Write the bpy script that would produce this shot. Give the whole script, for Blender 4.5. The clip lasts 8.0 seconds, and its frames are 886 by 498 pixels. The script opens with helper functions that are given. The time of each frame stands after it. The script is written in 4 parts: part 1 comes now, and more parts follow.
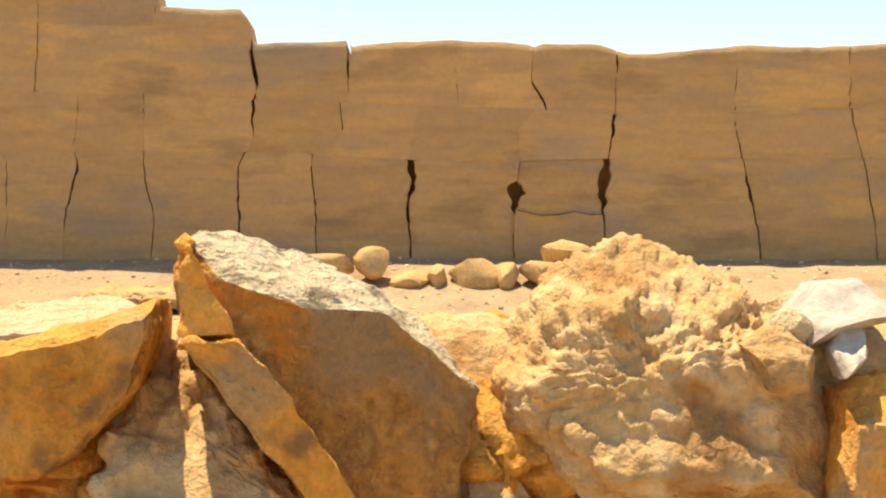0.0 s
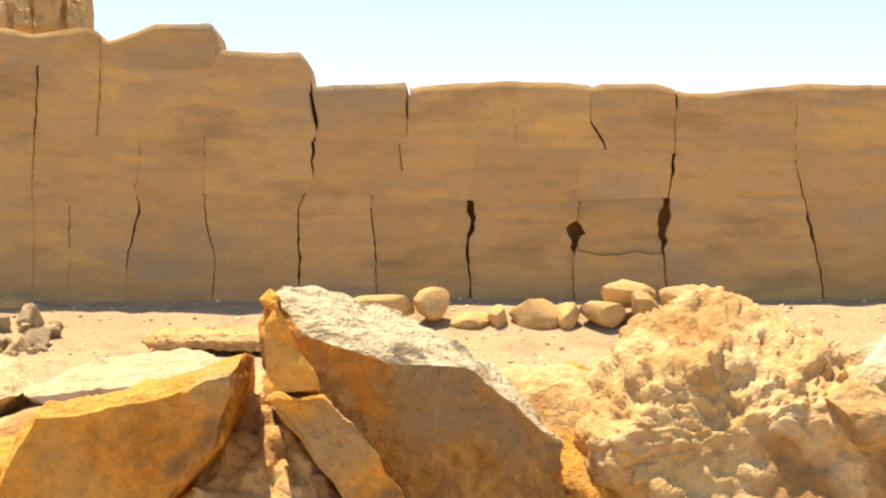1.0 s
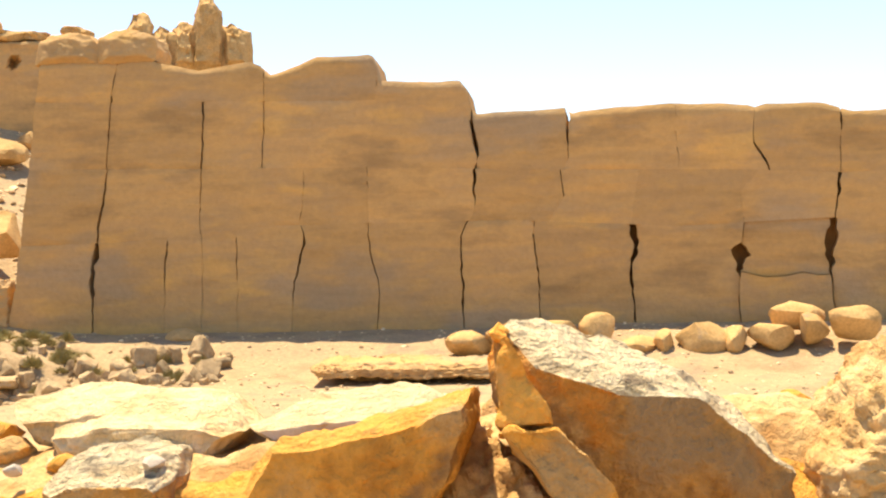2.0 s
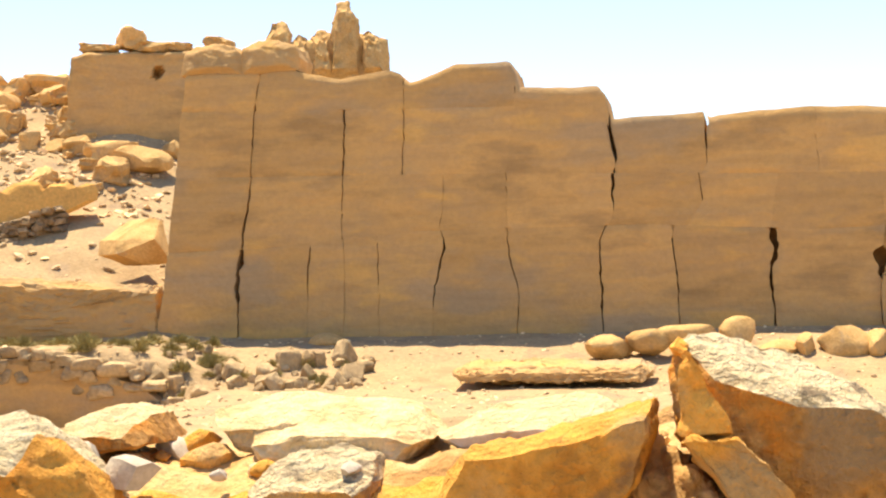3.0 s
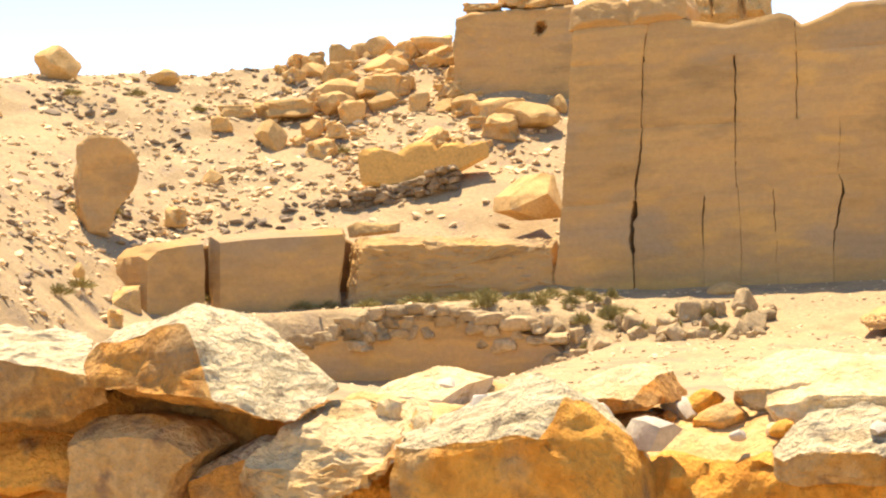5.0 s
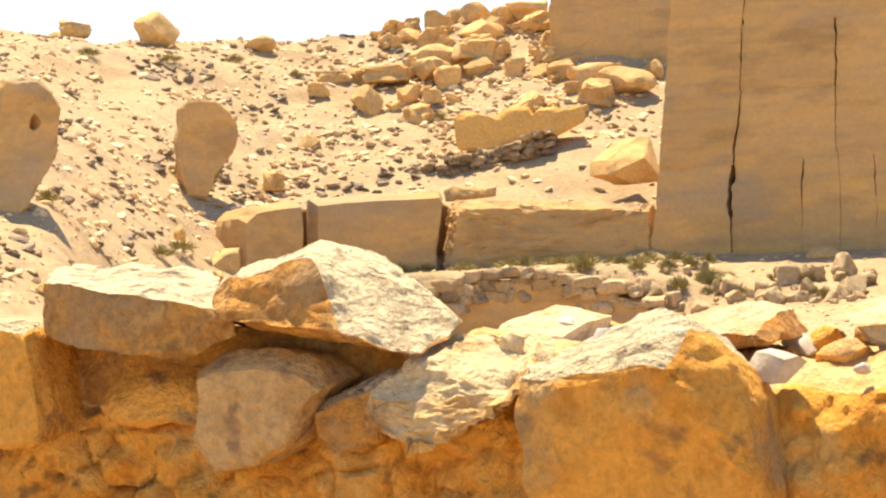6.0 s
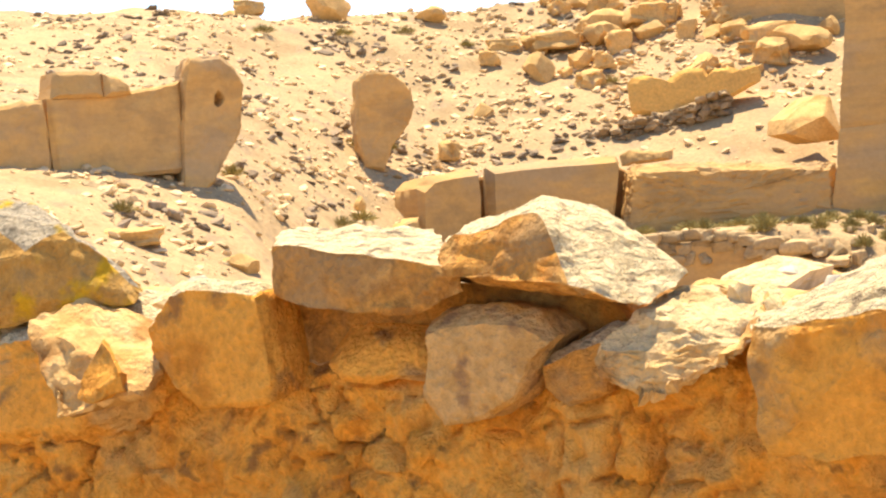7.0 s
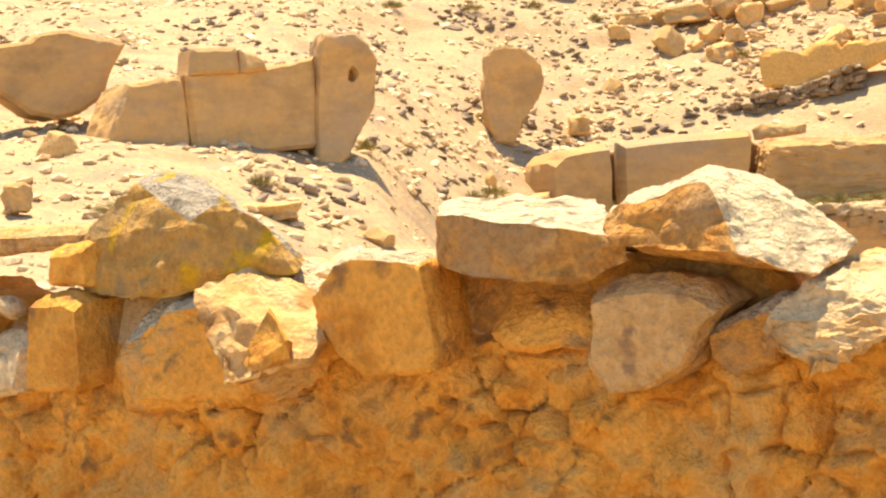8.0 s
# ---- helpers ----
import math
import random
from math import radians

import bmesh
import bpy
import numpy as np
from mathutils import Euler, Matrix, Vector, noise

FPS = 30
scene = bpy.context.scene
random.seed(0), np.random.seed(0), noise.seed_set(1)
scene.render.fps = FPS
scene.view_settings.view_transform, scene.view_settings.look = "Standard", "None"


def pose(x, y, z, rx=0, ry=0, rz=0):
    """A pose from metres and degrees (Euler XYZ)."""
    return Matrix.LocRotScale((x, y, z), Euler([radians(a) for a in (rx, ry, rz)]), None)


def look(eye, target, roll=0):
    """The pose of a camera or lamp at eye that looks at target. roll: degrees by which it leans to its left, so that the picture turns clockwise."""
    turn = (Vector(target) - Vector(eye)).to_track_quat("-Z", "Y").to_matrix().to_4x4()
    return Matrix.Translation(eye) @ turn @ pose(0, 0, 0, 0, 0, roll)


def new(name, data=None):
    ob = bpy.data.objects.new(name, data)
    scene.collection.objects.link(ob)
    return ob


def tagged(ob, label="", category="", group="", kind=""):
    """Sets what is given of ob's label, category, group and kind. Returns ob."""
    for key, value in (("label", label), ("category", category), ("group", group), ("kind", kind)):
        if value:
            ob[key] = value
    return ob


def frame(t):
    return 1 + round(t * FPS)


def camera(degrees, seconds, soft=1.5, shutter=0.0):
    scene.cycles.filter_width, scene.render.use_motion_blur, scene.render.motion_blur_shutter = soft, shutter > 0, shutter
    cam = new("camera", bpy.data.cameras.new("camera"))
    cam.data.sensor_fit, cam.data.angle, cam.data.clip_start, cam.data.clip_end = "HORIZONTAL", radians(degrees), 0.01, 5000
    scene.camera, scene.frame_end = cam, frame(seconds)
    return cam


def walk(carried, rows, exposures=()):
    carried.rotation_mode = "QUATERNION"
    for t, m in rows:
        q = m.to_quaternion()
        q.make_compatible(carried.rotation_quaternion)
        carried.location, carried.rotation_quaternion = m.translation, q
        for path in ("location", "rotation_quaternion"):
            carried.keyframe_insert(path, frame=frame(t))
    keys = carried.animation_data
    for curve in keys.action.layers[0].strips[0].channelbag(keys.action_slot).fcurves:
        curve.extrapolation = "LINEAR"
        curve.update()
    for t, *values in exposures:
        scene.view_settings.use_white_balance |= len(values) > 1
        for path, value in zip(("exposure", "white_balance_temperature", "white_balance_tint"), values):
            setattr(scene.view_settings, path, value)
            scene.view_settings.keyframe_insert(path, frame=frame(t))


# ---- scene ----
cam = camera(29.0, 8.0, soft=2.2)
EXPO = 1.35
# seconds, x, y, z, yaw, pitch, roll
ROWS = [
    (0, -0.0000, -0.0000, 0.4500, 0.009, -0.993, -0.002),
    (0.5, -0.0332, 0.0011, 0.4629, 1.370, -0.654, -0.067),
    (1, -0.0543, -0.0068, 0.4832, 1.853, 0.275, -0.317),
    (1.5, -0.1096, -0.0130, 0.4878, 3.787, 0.624, -0.756),
    (2, -0.1986, -0.0363, 0.5008, 6.880, 1.181, -1.397),
    (2.2, -0.2288, -0.0410, 0.4999, 8.195, 1.088, -1.585),
    (3.3, -0.3386, -0.2956, 0.5424, 13.314, 1.441, -2.032),
    (3.5, -0.4132, -0.2405, 0.5324, 15.336, 1.246, -2.530),
    (4, -0.4958, -0.2074, 0.5349, 18.366, 1.411, -2.541),
    (4.5, -0.5436, -0.2930, 0.5427, 21.539, 1.229, -3.064),
    (4.7, -0.5647, -0.3303, 0.5985, 22.504, 0.750, -3.290),
    (5.8, -0.6066, -0.4466, 0.4980, 25.819, -0.519, -3.206),
    (6, -0.6353, -0.4630, 0.4998, 26.620, -0.634, -3.253),
    (6.5, -0.6828, -0.5355, 0.4867, 29.206, -0.892, -4.035),
    (7, -0.7421, -0.5849, 0.4710, 32.235, -1.247, -4.766),
    (7.5, -0.7825, -0.6289, 0.4596, 34.399, -1.674, -4.759),
    (8, -0.8236, -0.6798, 0.4638, 36.334, -1.704, -4.832),
]


def eye_pose(x, y, z, yaw, pitch, roll):
    a, b = radians(yaw), radians(pitch)
    ahead = Vector((-math.sin(a) * math.cos(b), math.cos(a) * math.cos(b), math.sin(b)))
    return look(Vector((x, y, z)), Vector((x, y, z)) + ahead, roll)


walk(cam, [(t, eye_pose(*row)) for t, *row in ROWS], [(0.0, EXPO - 0.24, 7150.0, 12.0), (1.2, EXPO - 0.08, 7150.0, 12.0), (3.5, EXPO, 7150.0, 12.0), (6.2, EXPO + 0.11, 7150.0, 12.0), (8.0, EXPO + 0.19, 7500.0, 13.0)])

# ---- world and sun ----
SUN_DIR = Vector((-0.21, 0.23, 0.95)).normalized()
world = bpy.data.worlds.new("sky")
scene.world = world
world.use_nodes = True
sky = world.node_tree.nodes.new("ShaderNodeTexSky")
sky.sky_type = "NISHITA"
sky.sun_disc = False
sky.sun_elevation = math.asin(SUN_DIR.z)
sky.sun_rotation = math.atan2(SUN_DIR.x, SUN_DIR.y)
sky.dust_density = 0.1
sky.ozone_density = 3.0
sky.altitude = 1200.0
world.node_tree.nodes["Background"].inputs["Strength"].default_value = 0.11
world.node_tree.links.new(sky.outputs["Color"], world.node_tree.nodes["Background"].inputs["Color"])
sun = new("sun", bpy.data.lights.new("sun", "SUN"))
sun.data.energy, sun.data.angle, sun.data.color = 3.9, radians(0.53), (1.0, 0.89, 0.70)
sun.rotation_mode = "QUATERNION"
sun.rotation_quaternion = SUN_DIR.to_track_quat("Z", "Y")


# ---- materials ----
def material(name, colours, scale, stretch=(1, 1, 1), rough=0.92, bump=0.5, grain=60.0, spots=None, spot_scale=6.0, spot_at=0.62, per_piece=0.12, depth=0.02, streak=0.0, fine_amount=1.0, spot_flat=False, island=False, patina=None):
    """A dry mineral surface: two scales of colour noise, spots of a second mineral, and fine relief, at world size."""
    m = bpy.data.materials.new(name)
    m.use_nodes = True
    n, l = m.node_tree.nodes, m.node_tree.links
    bsdf = n["Principled BSDF"]
    bsdf.inputs["Roughness"].default_value = rough
    bsdf.inputs["Specular IOR Level"].default_value = 0.2
    geo = n.new("ShaderNodeNewGeometry")
    mapping = n.new("ShaderNodeMapping")
    mapping.inputs["Scale"].default_value = stretch
    l.new(geo.outputs["Position"], mapping.inputs["Vector"])
    big = n.new("ShaderNodeTexNoise")
    big.inputs["Scale"].default_value, big.inputs["Detail"].default_value, big.inputs["Roughness"].default_value = scale, 6.0, 0.6
    l.new(mapping.outputs["Vector"], big.inputs["Vector"])
    ramp = n.new("ShaderNodeValToRGB")
    for k, c in enumerate(colours):
        at = 0.35 + 0.3 * k / max(1, len(colours) - 1)
        e = ramp.color_ramp.elements[k] if k < 2 else ramp.color_ramp.elements.new(at)
        e.position, e.color = at, (*c, 1)
    l.new(big.outputs["Fac"], ramp.inputs["Fac"])
    colour = ramp.outputs["Color"]
    for tint, size, at in [(spots, spot_scale, spot_at)] * bool(spots) + [(patina, 3.2, 0.53)] * bool(patina):
        sp = n.new("ShaderNodeTexNoise")
        sp.inputs["Scale"].default_value, sp.inputs["Detail"].default_value = size, 5.0
        l.new(mapping.outputs["Vector"] if spot_flat else geo.outputs["Position"], sp.inputs["Vector"])
        cut = n.new("ShaderNodeMapRange")
        cut.inputs["From Min"].default_value, cut.inputs["From Max"].default_value = at, at + 0.1
        l.new(sp.outputs["Fac"], cut.inputs["Value"])
        mix = n.new("ShaderNodeMix")
        mix.data_type = "RGBA"
        l.new(cut.outputs["Result"], mix.inputs["Factor"])
        l.new(colour, mix.inputs["A"])
        mix.inputs["B"].default_value = (*tint, 1)
        colour = mix.outputs["Result"]
    if streak:
        flat = n.new("ShaderNodeMapping")
        flat.inputs["Scale"].default_value = (0.5, 1.0, 3.6)
        l.new(geo.outputs["Position"], flat.inputs["Vector"])
        st = n.new("ShaderNodeTexNoise")
        st.inputs["Scale"].default_value, st.inputs["Detail"].default_value, st.inputs["Roughness"].default_value = 1.5, 8.0, 0.62
        l.new(flat.outputs["Vector"], st.inputs["Vector"])
        band = n.new("ShaderNodeValToRGB")
        for k, (at, c) in enumerate(((0.34, (0.70, 0.68, 0.67)), (0.50, (1.0, 1.0, 1.0)), (0.66, (1.18, 1.08, 0.90)))):
            e = band.color_ramp.elements[k] if k < 2 else band.color_ramp.elements.new(at)
            e.position, e.color = at, (*c, 1)
        l.new(st.outputs["Fac"], band.inputs["Fac"])
        tone = n.new("ShaderNodeMix")
        tone.data_type, tone.blend_type = "RGBA", "MULTIPLY"
        tone.inputs["Factor"].default_value = streak
        l.new(colour, tone.inputs["A"])
        l.new(band.outputs["Color"], tone.inputs["B"])
        colour = tone.outputs["Result"]
    fine = n.new("ShaderNodeTexNoise")
    fine.inputs["Scale"].default_value, fine.inputs["Detail"].default_value, fine.inputs["Roughness"].default_value = grain, 5.0, 0.65
    l.new(geo.outputs["Position"], fine.inputs["Vector"])
    value = n.new("ShaderNodeMapRange")
    value.inputs["From Min"].default_value, value.inputs["From Max"].default_value = 0.25, 0.75
    value.inputs["To Min"].default_value, value.inputs["To Max"].default_value = 1 - 0.22 * fine_amount, 1 + 0.20 * fine_amount
    l.new(fine.outputs["Fac"], value.inputs["Value"])
    info = n.new("ShaderNodeObjectInfo")
    own = n.new("ShaderNodeMapRange")
    own.inputs["To Min"].default_value, own.inputs["To Max"].default_value = 1 - per_piece, 1 + per_piece
    l.new(geo.outputs["Random Per Island"] if island else info.outputs["Random"], own.inputs["Value"])
    both = n.new("ShaderNodeMath")
    both.operation = "MULTIPLY"
    l.new(value.outputs["Result"], both.inputs[0])
    l.new(own.outputs["Result"], both.inputs[1])
    hsv = n.new("ShaderNodeHueSaturation")
    l.new(both.outputs["Value"], hsv.inputs["Value"])
    l.new(colour, hsv.inputs["Color"])
    l.new(hsv.outputs["Color"], bsdf.inputs["Base Color"])
    add = n.new("ShaderNodeMath")
    add.operation = "MULTIPLY_ADD"
    add.inputs[1].default_value = 1.6
    l.new(big.outputs["Fac"], add.inputs[0])
    l.new(fine.outputs["Fac"], add.inputs[2])
    bp = n.new("ShaderNodeBump")
    bp.inputs["Strength"].default_value, bp.inputs["Distance"].default_value = bump, depth
    l.new(add.outputs["Value"], bp.inputs["Height"])
    l.new(bp.outputs["Normal"], bsdf.inputs["Normal"])
    return m


TAPIA = material("rammed earth", [(0.400, 0.248, 0.106), (0.540, 0.325, 0.124), (0.480, 0.300, 0.132), (0.590, 0.350, 0.120)], 1.1, (0.6, 1, 1.7), spots=(0.430, 0.292, 0.155), spot_scale=0.9, spot_at=0.55, grain=16, bump=0.5, per_piece=0.07, depth=0.03, streak=0.38, fine_amount=0.4, spot_flat=True)
# Darker than the walls' own earth, to paint the shade inside cracks.
CRACK_SHADE = material("crack shade earth", [(0.240, 0.125, 0.042), (0.340, 0.180, 0.060)], 3.0, bump=0.3)
SAND = material("pale sand", [(0.315, 0.218, 0.114), (0.435, 0.304, 0.162), (0.385, 0.272, 0.150)], 0.9, spots=(0.330, 0.235, 0.140), spot_scale=2.2, spot_at=0.56, grain=18, bump=0.7, depth=0.04)
MUD = material("mud mortar", [(0.720, 0.300, 0.048), (0.930, 0.425, 0.070), (0.910, 0.480, 0.110)], 7.0, spots=(0.400, 0.190, 0.055), spot_scale=10.0, spot_at=0.585, grain=55, bump=1.0, depth=0.025, patina=(0.800, 0.440, 0.125))
STONE_WARM = material("ochre stone", [(0.700, 0.300, 0.050), (0.930, 0.450, 0.085), (0.820, 0.390, 0.075)], 5.0, spots=(0.400, 0.210, 0.075), spot_scale=7.0, spot_at=0.58, grain=42, bump=1.0, depth=0.032, patina=(0.640, 0.385, 0.150))
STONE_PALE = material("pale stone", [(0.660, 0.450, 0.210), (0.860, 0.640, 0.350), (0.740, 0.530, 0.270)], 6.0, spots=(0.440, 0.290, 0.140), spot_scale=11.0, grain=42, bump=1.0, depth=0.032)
STONE_GREY = material("grey stone", [(0.540, 0.310, 0.110), (0.660, 0.410, 0.170), (0.600, 0.310, 0.080)], 7.0, spots=(0.360, 0.210, 0.100), spot_scale=12.0, spot_at=0.56, grain=42, bump=1.0, depth=0.028)
STONE_BROWN = material("brown stone", [(0.400, 0.175, 0.040), (0.660, 0.320, 0.075), (0.420, 0.205, 0.060), (0.700, 0.390, 0.125)], 8.0, spots=(0.680, 0.260, 0.040), spot_scale=5.0, spot_at=0.59, grain=42, bump=1.0, depth=0.036, patina=(0.450, 0.270, 0.115))
RUBBLE_PALE = material("pale mortar rubble", [(0.560, 0.320, 0.110), (0.680, 0.430, 0.175), (0.740, 0.510, 0.250)], 8.0, spots=(0.460, 0.240, 0.080), spot_scale=4.5, spot_at=0.53, grain=45, bump=0.9, depth=0.02)
# Pale weathered skin, lightened to paint sunlight on the stones' upper facets.
LIT_CRUST = material("weathered crust lightened as sunlit", [(0.640, 0.475, 0.265), (0.860, 0.700, 0.430), (0.760, 0.590, 0.340), (0.900, 0.750, 0.480)], 9.0, (1, 1, 2), spots=(0.300, 0.225, 0.140), spot_scale=17.0, spot_at=0.57, grain=34, bump=1.0, depth=0.06, fine_amount=1.2)
LICHEN_CRUST = material("grey lichen crust", [(0.300, 0.260, 0.190), (0.600, 0.510, 0.370), (0.460, 0.370, 0.240)], 16.0, spots=(0.70, 0.46, 0.03), spot_scale=8.0, spot_at=0.565, grain=50, bump=1.0, depth=0.04)
COBBLE = material("pale grey cobble", [(0.380, 0.320, 0.240), (0.520, 0.450, 0.350), (0.440, 0.370, 0.280)], 9.0, spots=(0.340, 0.300, 0.250), spot_scale=12.0, grain=40, bump=0.5, depth=0.012)
LICHEN = material("lichened stone", [(0.480, 0.250, 0.065), (0.620, 0.350, 0.095), (0.400, 0.270, 0.120)], 6.0, spots=(0.720, 0.430, 0.030), spot_scale=7.0, spot_at=0.55, grain=50, bump=1.0, depth=0.025, patina=(0.300, 0.235, 0.120))
BOULDER = material("sandstone", [(0.470, 0.280, 0.100), (0.600, 0.375, 0.150), (0.530, 0.325, 0.125)], 3.0, spots=(0.400, 0.285, 0.170), spot_scale=5.0, grain=30, bump=0.6, depth=0.02)
RUBBLE = material("hillside rubble", [(0.560, 0.410, 0.230), (0.720, 0.525, 0.295), (0.630, 0.455, 0.255)], 2.0, grain=20, bump=0.6, per_piece=0.42, island=True)
OCHRE_EARTH = material("ochre earth", [(0.68, 0.36, 0.095), (0.84, 0.46, 0.125), (0.76, 0.42, 0.120)], 2.2, spots=(0.44, 0.27, 0.12), spot_scale=3.0, grain=24, bump=0.5, depth=0.03)
# Grey-brown stone darkened to paint the remnant's shade on its footing.
SHADED_FOOTING = material("footing stone in painted shade", [(0.24, 0.165, 0.09), (0.36, 0.255, 0.145), (0.28, 0.20, 0.12)], 3.0, grain=24, bump=0.7, per_piece=0.3)
STONE_FIELD = material("field stone", [(0.300, 0.210, 0.110), (0.470, 0.335, 0.180), (0.380, 0.265, 0.140)], 4.0, grain=26, bump=0.8, per_piece=0.3)
STONE_DARK = material("dark hillside stone", [(0.170, 0.125, 0.085), (0.290, 0.215, 0.140), (0.220, 0.160, 0.105)], 4.0, grain=24, bump=0.7, per_piece=0.4, island=True)
SHRUB = material("dry shrub", [(0.220, 0.180, 0.065), (0.360, 0.290, 0.110), (0.280, 0.240, 0.090)], 14.0, rough=0.8, bump=0.2)


# ---- builders ----
def part(name, bm, mat, parent=None, label="", smooth=True, crease=34):
    me = bpy.data.meshes.new(name)
    bm.normal_update()
    if smooth:
        for f in bm.faces:
            f.smooth = True
    bm.to_mesh(me)
    bm.free()
    me.materials.append(mat)
    if smooth:
        me.set_sharp_from_angle(angle=radians(crease))
    ob = new(name, me)
    if parent:
        ob.parent = parent
    if label:
        ob["label"] = label
    return ob


def fbm(p, scale, octaves=4):
    return noise.fractal(Vector(p) * scale, 1.0, 2.1, octaves)


def lerp_at(points, x):
    return float(np.interp(x, [p[0] for p in points], [p[1] for p in points]))


def roughen(bm, amount, scale, seed=0.0, octaves=4):
    bm.normal_update()
    for v in bm.verts:
        v.co += v.normal * amount * fbm((v.co.x + seed, v.co.y, v.co.z), scale, octaves)


def loft_stone(outline, y0, depth, lean=0.0, bevel=0.025, rough=0.012, cuts=3, seed=0.0, ridge=None, back_scale=0.85, back_lift=0.0, crown=0.0, crown_depth=0.0, clod=0.0, crust_up=9.0, scale=9.0, chips=16):
    """A quarried stone: a faced front of the given outline (x, z), chamfered edges and a rough body running back from it.
    lean: how far the front's upper edge lies behind its foot. ridge: (x, z, out) of a proud corner on the face."""
    bm = bmesh.new()
    zs = [p[1] for p in outline]
    z_low, z_high = min(zs), max(zs)
    cx, cz = sum(p[0] for p in outline) / len(outline), (z_low + z_high) / 2

    def ring(scale, y, lift=0.0, drop=0.0, push=0.0):
        made = []
        for x, z, *back in outline:
            up = (z - z_low) / (z_high - z_low + 1e-6)
            made.append(bm.verts.new((cx + (x - cx) * scale, y + lean * up + push * up * up + (back[0] if back else 0.0), cz + (z - cz) * scale + lift * up - drop * up * up)))
        return made
    k = 1 - bevel / (0.5 * (z_high - z_low) + 1e-6)
    rings = [ring(k, y0, 0.0, crown), ring(1.0, y0 + bevel, 0.0, 0.0, crown_depth), ring(0.5 + 0.5 * back_scale, y0 + crown_depth + (depth - crown_depth) * 0.6, back_lift * 0.7), ring(back_scale, y0 + depth, back_lift)]
    n = len(outline)
    ups = [(p[1] - z_low) / (z_high - z_low + 1e-6) for p in outline]
    for a, b in zip(rings, rings[1:]):
        for i in range(n):
            f = bm.faces.new((a[i], a[(i + 1) % n], b[(i + 1) % n], b[i]))
            # Upper faces take the crust, whose paler colour paints sun on the tops.
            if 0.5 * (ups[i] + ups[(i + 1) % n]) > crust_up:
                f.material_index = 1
    tip = bm.verts.new((ridge[0], y0 - ridge[2], ridge[1]) if ridge else (cx, y0 - 0.004 + lean * 0.5, cz))
    for i in range(n):
        bm.faces.new((rings[0][(i + 1) % n], rings[0][i], tip))
    bm.faces.new(rings[3])
    bmesh.ops.recalc_face_normals(bm, faces=bm.faces)
    bmesh.ops.triangulate(bm, faces=[f for f in bm.faces if len(f.verts) > 4])
    bmesh.ops.subdivide_edges(bm, edges=bm.edges, cuts=cuts, use_grid_fill=True)
    rnd = random.Random(int(seed * 7) + 3)
    c = sum((v.co for v in bm.verts), Vector()) / len(bm.verts)
    for _ in range(chips):
        n = Vector((rnd.uniform(-1, 1), rnd.uniform(-0.25, 0.1), rnd.uniform(-1, 1))).normalized()
        reach = max((v.co - c).dot(n) for v in bm.verts) * rnd.uniform(0.94, 0.99)
        for v in bm.verts:
            over = (v.co - c).dot(n) - reach
            if over > 0:
                v.co -= n * over * 0.85
    roughen(bm, rough, scale, seed, 4)
    if clod:
        bm.normal_update()
        for v in bm.verts:
            p = v.co + Vector((seed, 0, 0))
            v.co += v.normal * clod * (0.42 - noise.voronoi(p * 13.0)[0][0] - 0.5 * noise.voronoi(p * 29.0)[0][0] + 0.2)
    roughen(bm, rough * 0.5, scale * 3.3, seed + 5, 4)
    roughen(bm, rough * 0.22, scale * 10.5, seed + 9, 3)
    return bm


def hull_stone(corners, rough=0.014, seed=0.0, cuts=14, crust_way=(0, 0, 1), crust_at=0.5, flake=0.022):
    """A broken stone with flat facets between the given corners, chipped arrises and flaked faces; facets that look
    along crust_way take the crust, mostly a paler one coloured as sunlit.
    """
    bm = bmesh.new()
    for c in corners:
        bm.verts.new(c)
    bmesh.ops.convex_hull(bm, input=bm.verts)
    bmesh.ops.delete(bm, geom=[v for v in bm.verts if not v.link_faces], context="VERTS")
    bmesh.ops.recalc_face_normals(bm, faces=bm.faces)
    bm.normal_update()
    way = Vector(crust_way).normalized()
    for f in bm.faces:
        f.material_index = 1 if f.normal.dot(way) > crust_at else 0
    bmesh.ops.subdivide_edges(bm, edges=bm.edges, cuts=cuts, use_grid_fill=True)
    c = sum((v.co for v in bm.verts), Vector()) / len(bm.verts)
    rnd = random.Random(int(seed * 7) + 5)
    for _ in range(22):
        n = Vector((rnd.uniform(-1, 1), rnd.uniform(-1, 0.4), rnd.uniform(-0.7, 1))).normalized()
        reach = max((v.co - c).dot(n) for v in bm.verts) * rnd.uniform(0.93, 0.985)
        for v in bm.verts:
            over = (v.co - c).dot(n) - reach
            if over > 0:
                v.co -= n * over * 0.9
    roughen(bm, rough, 7.0, seed, 5)
    bm.normal_update()
    for v in bm.verts:
        p = v.co + Vector((seed, seed * 0.3, 0))
        step = noise.voronoi(Vector((p.x * 6, p.y * 6, p.z * 13)))[0]
        fine = noise.voronoi(p * 24.0)[0]
        v.co -= v.normal * flake * (max(0.0, 0.5 - (step[1] - step[0])) * (1.0 + noise.noise(p * 4.0)) + 0.35 * max(0.0, 0.45 - (fine[1] - fine[0])))
    return bm


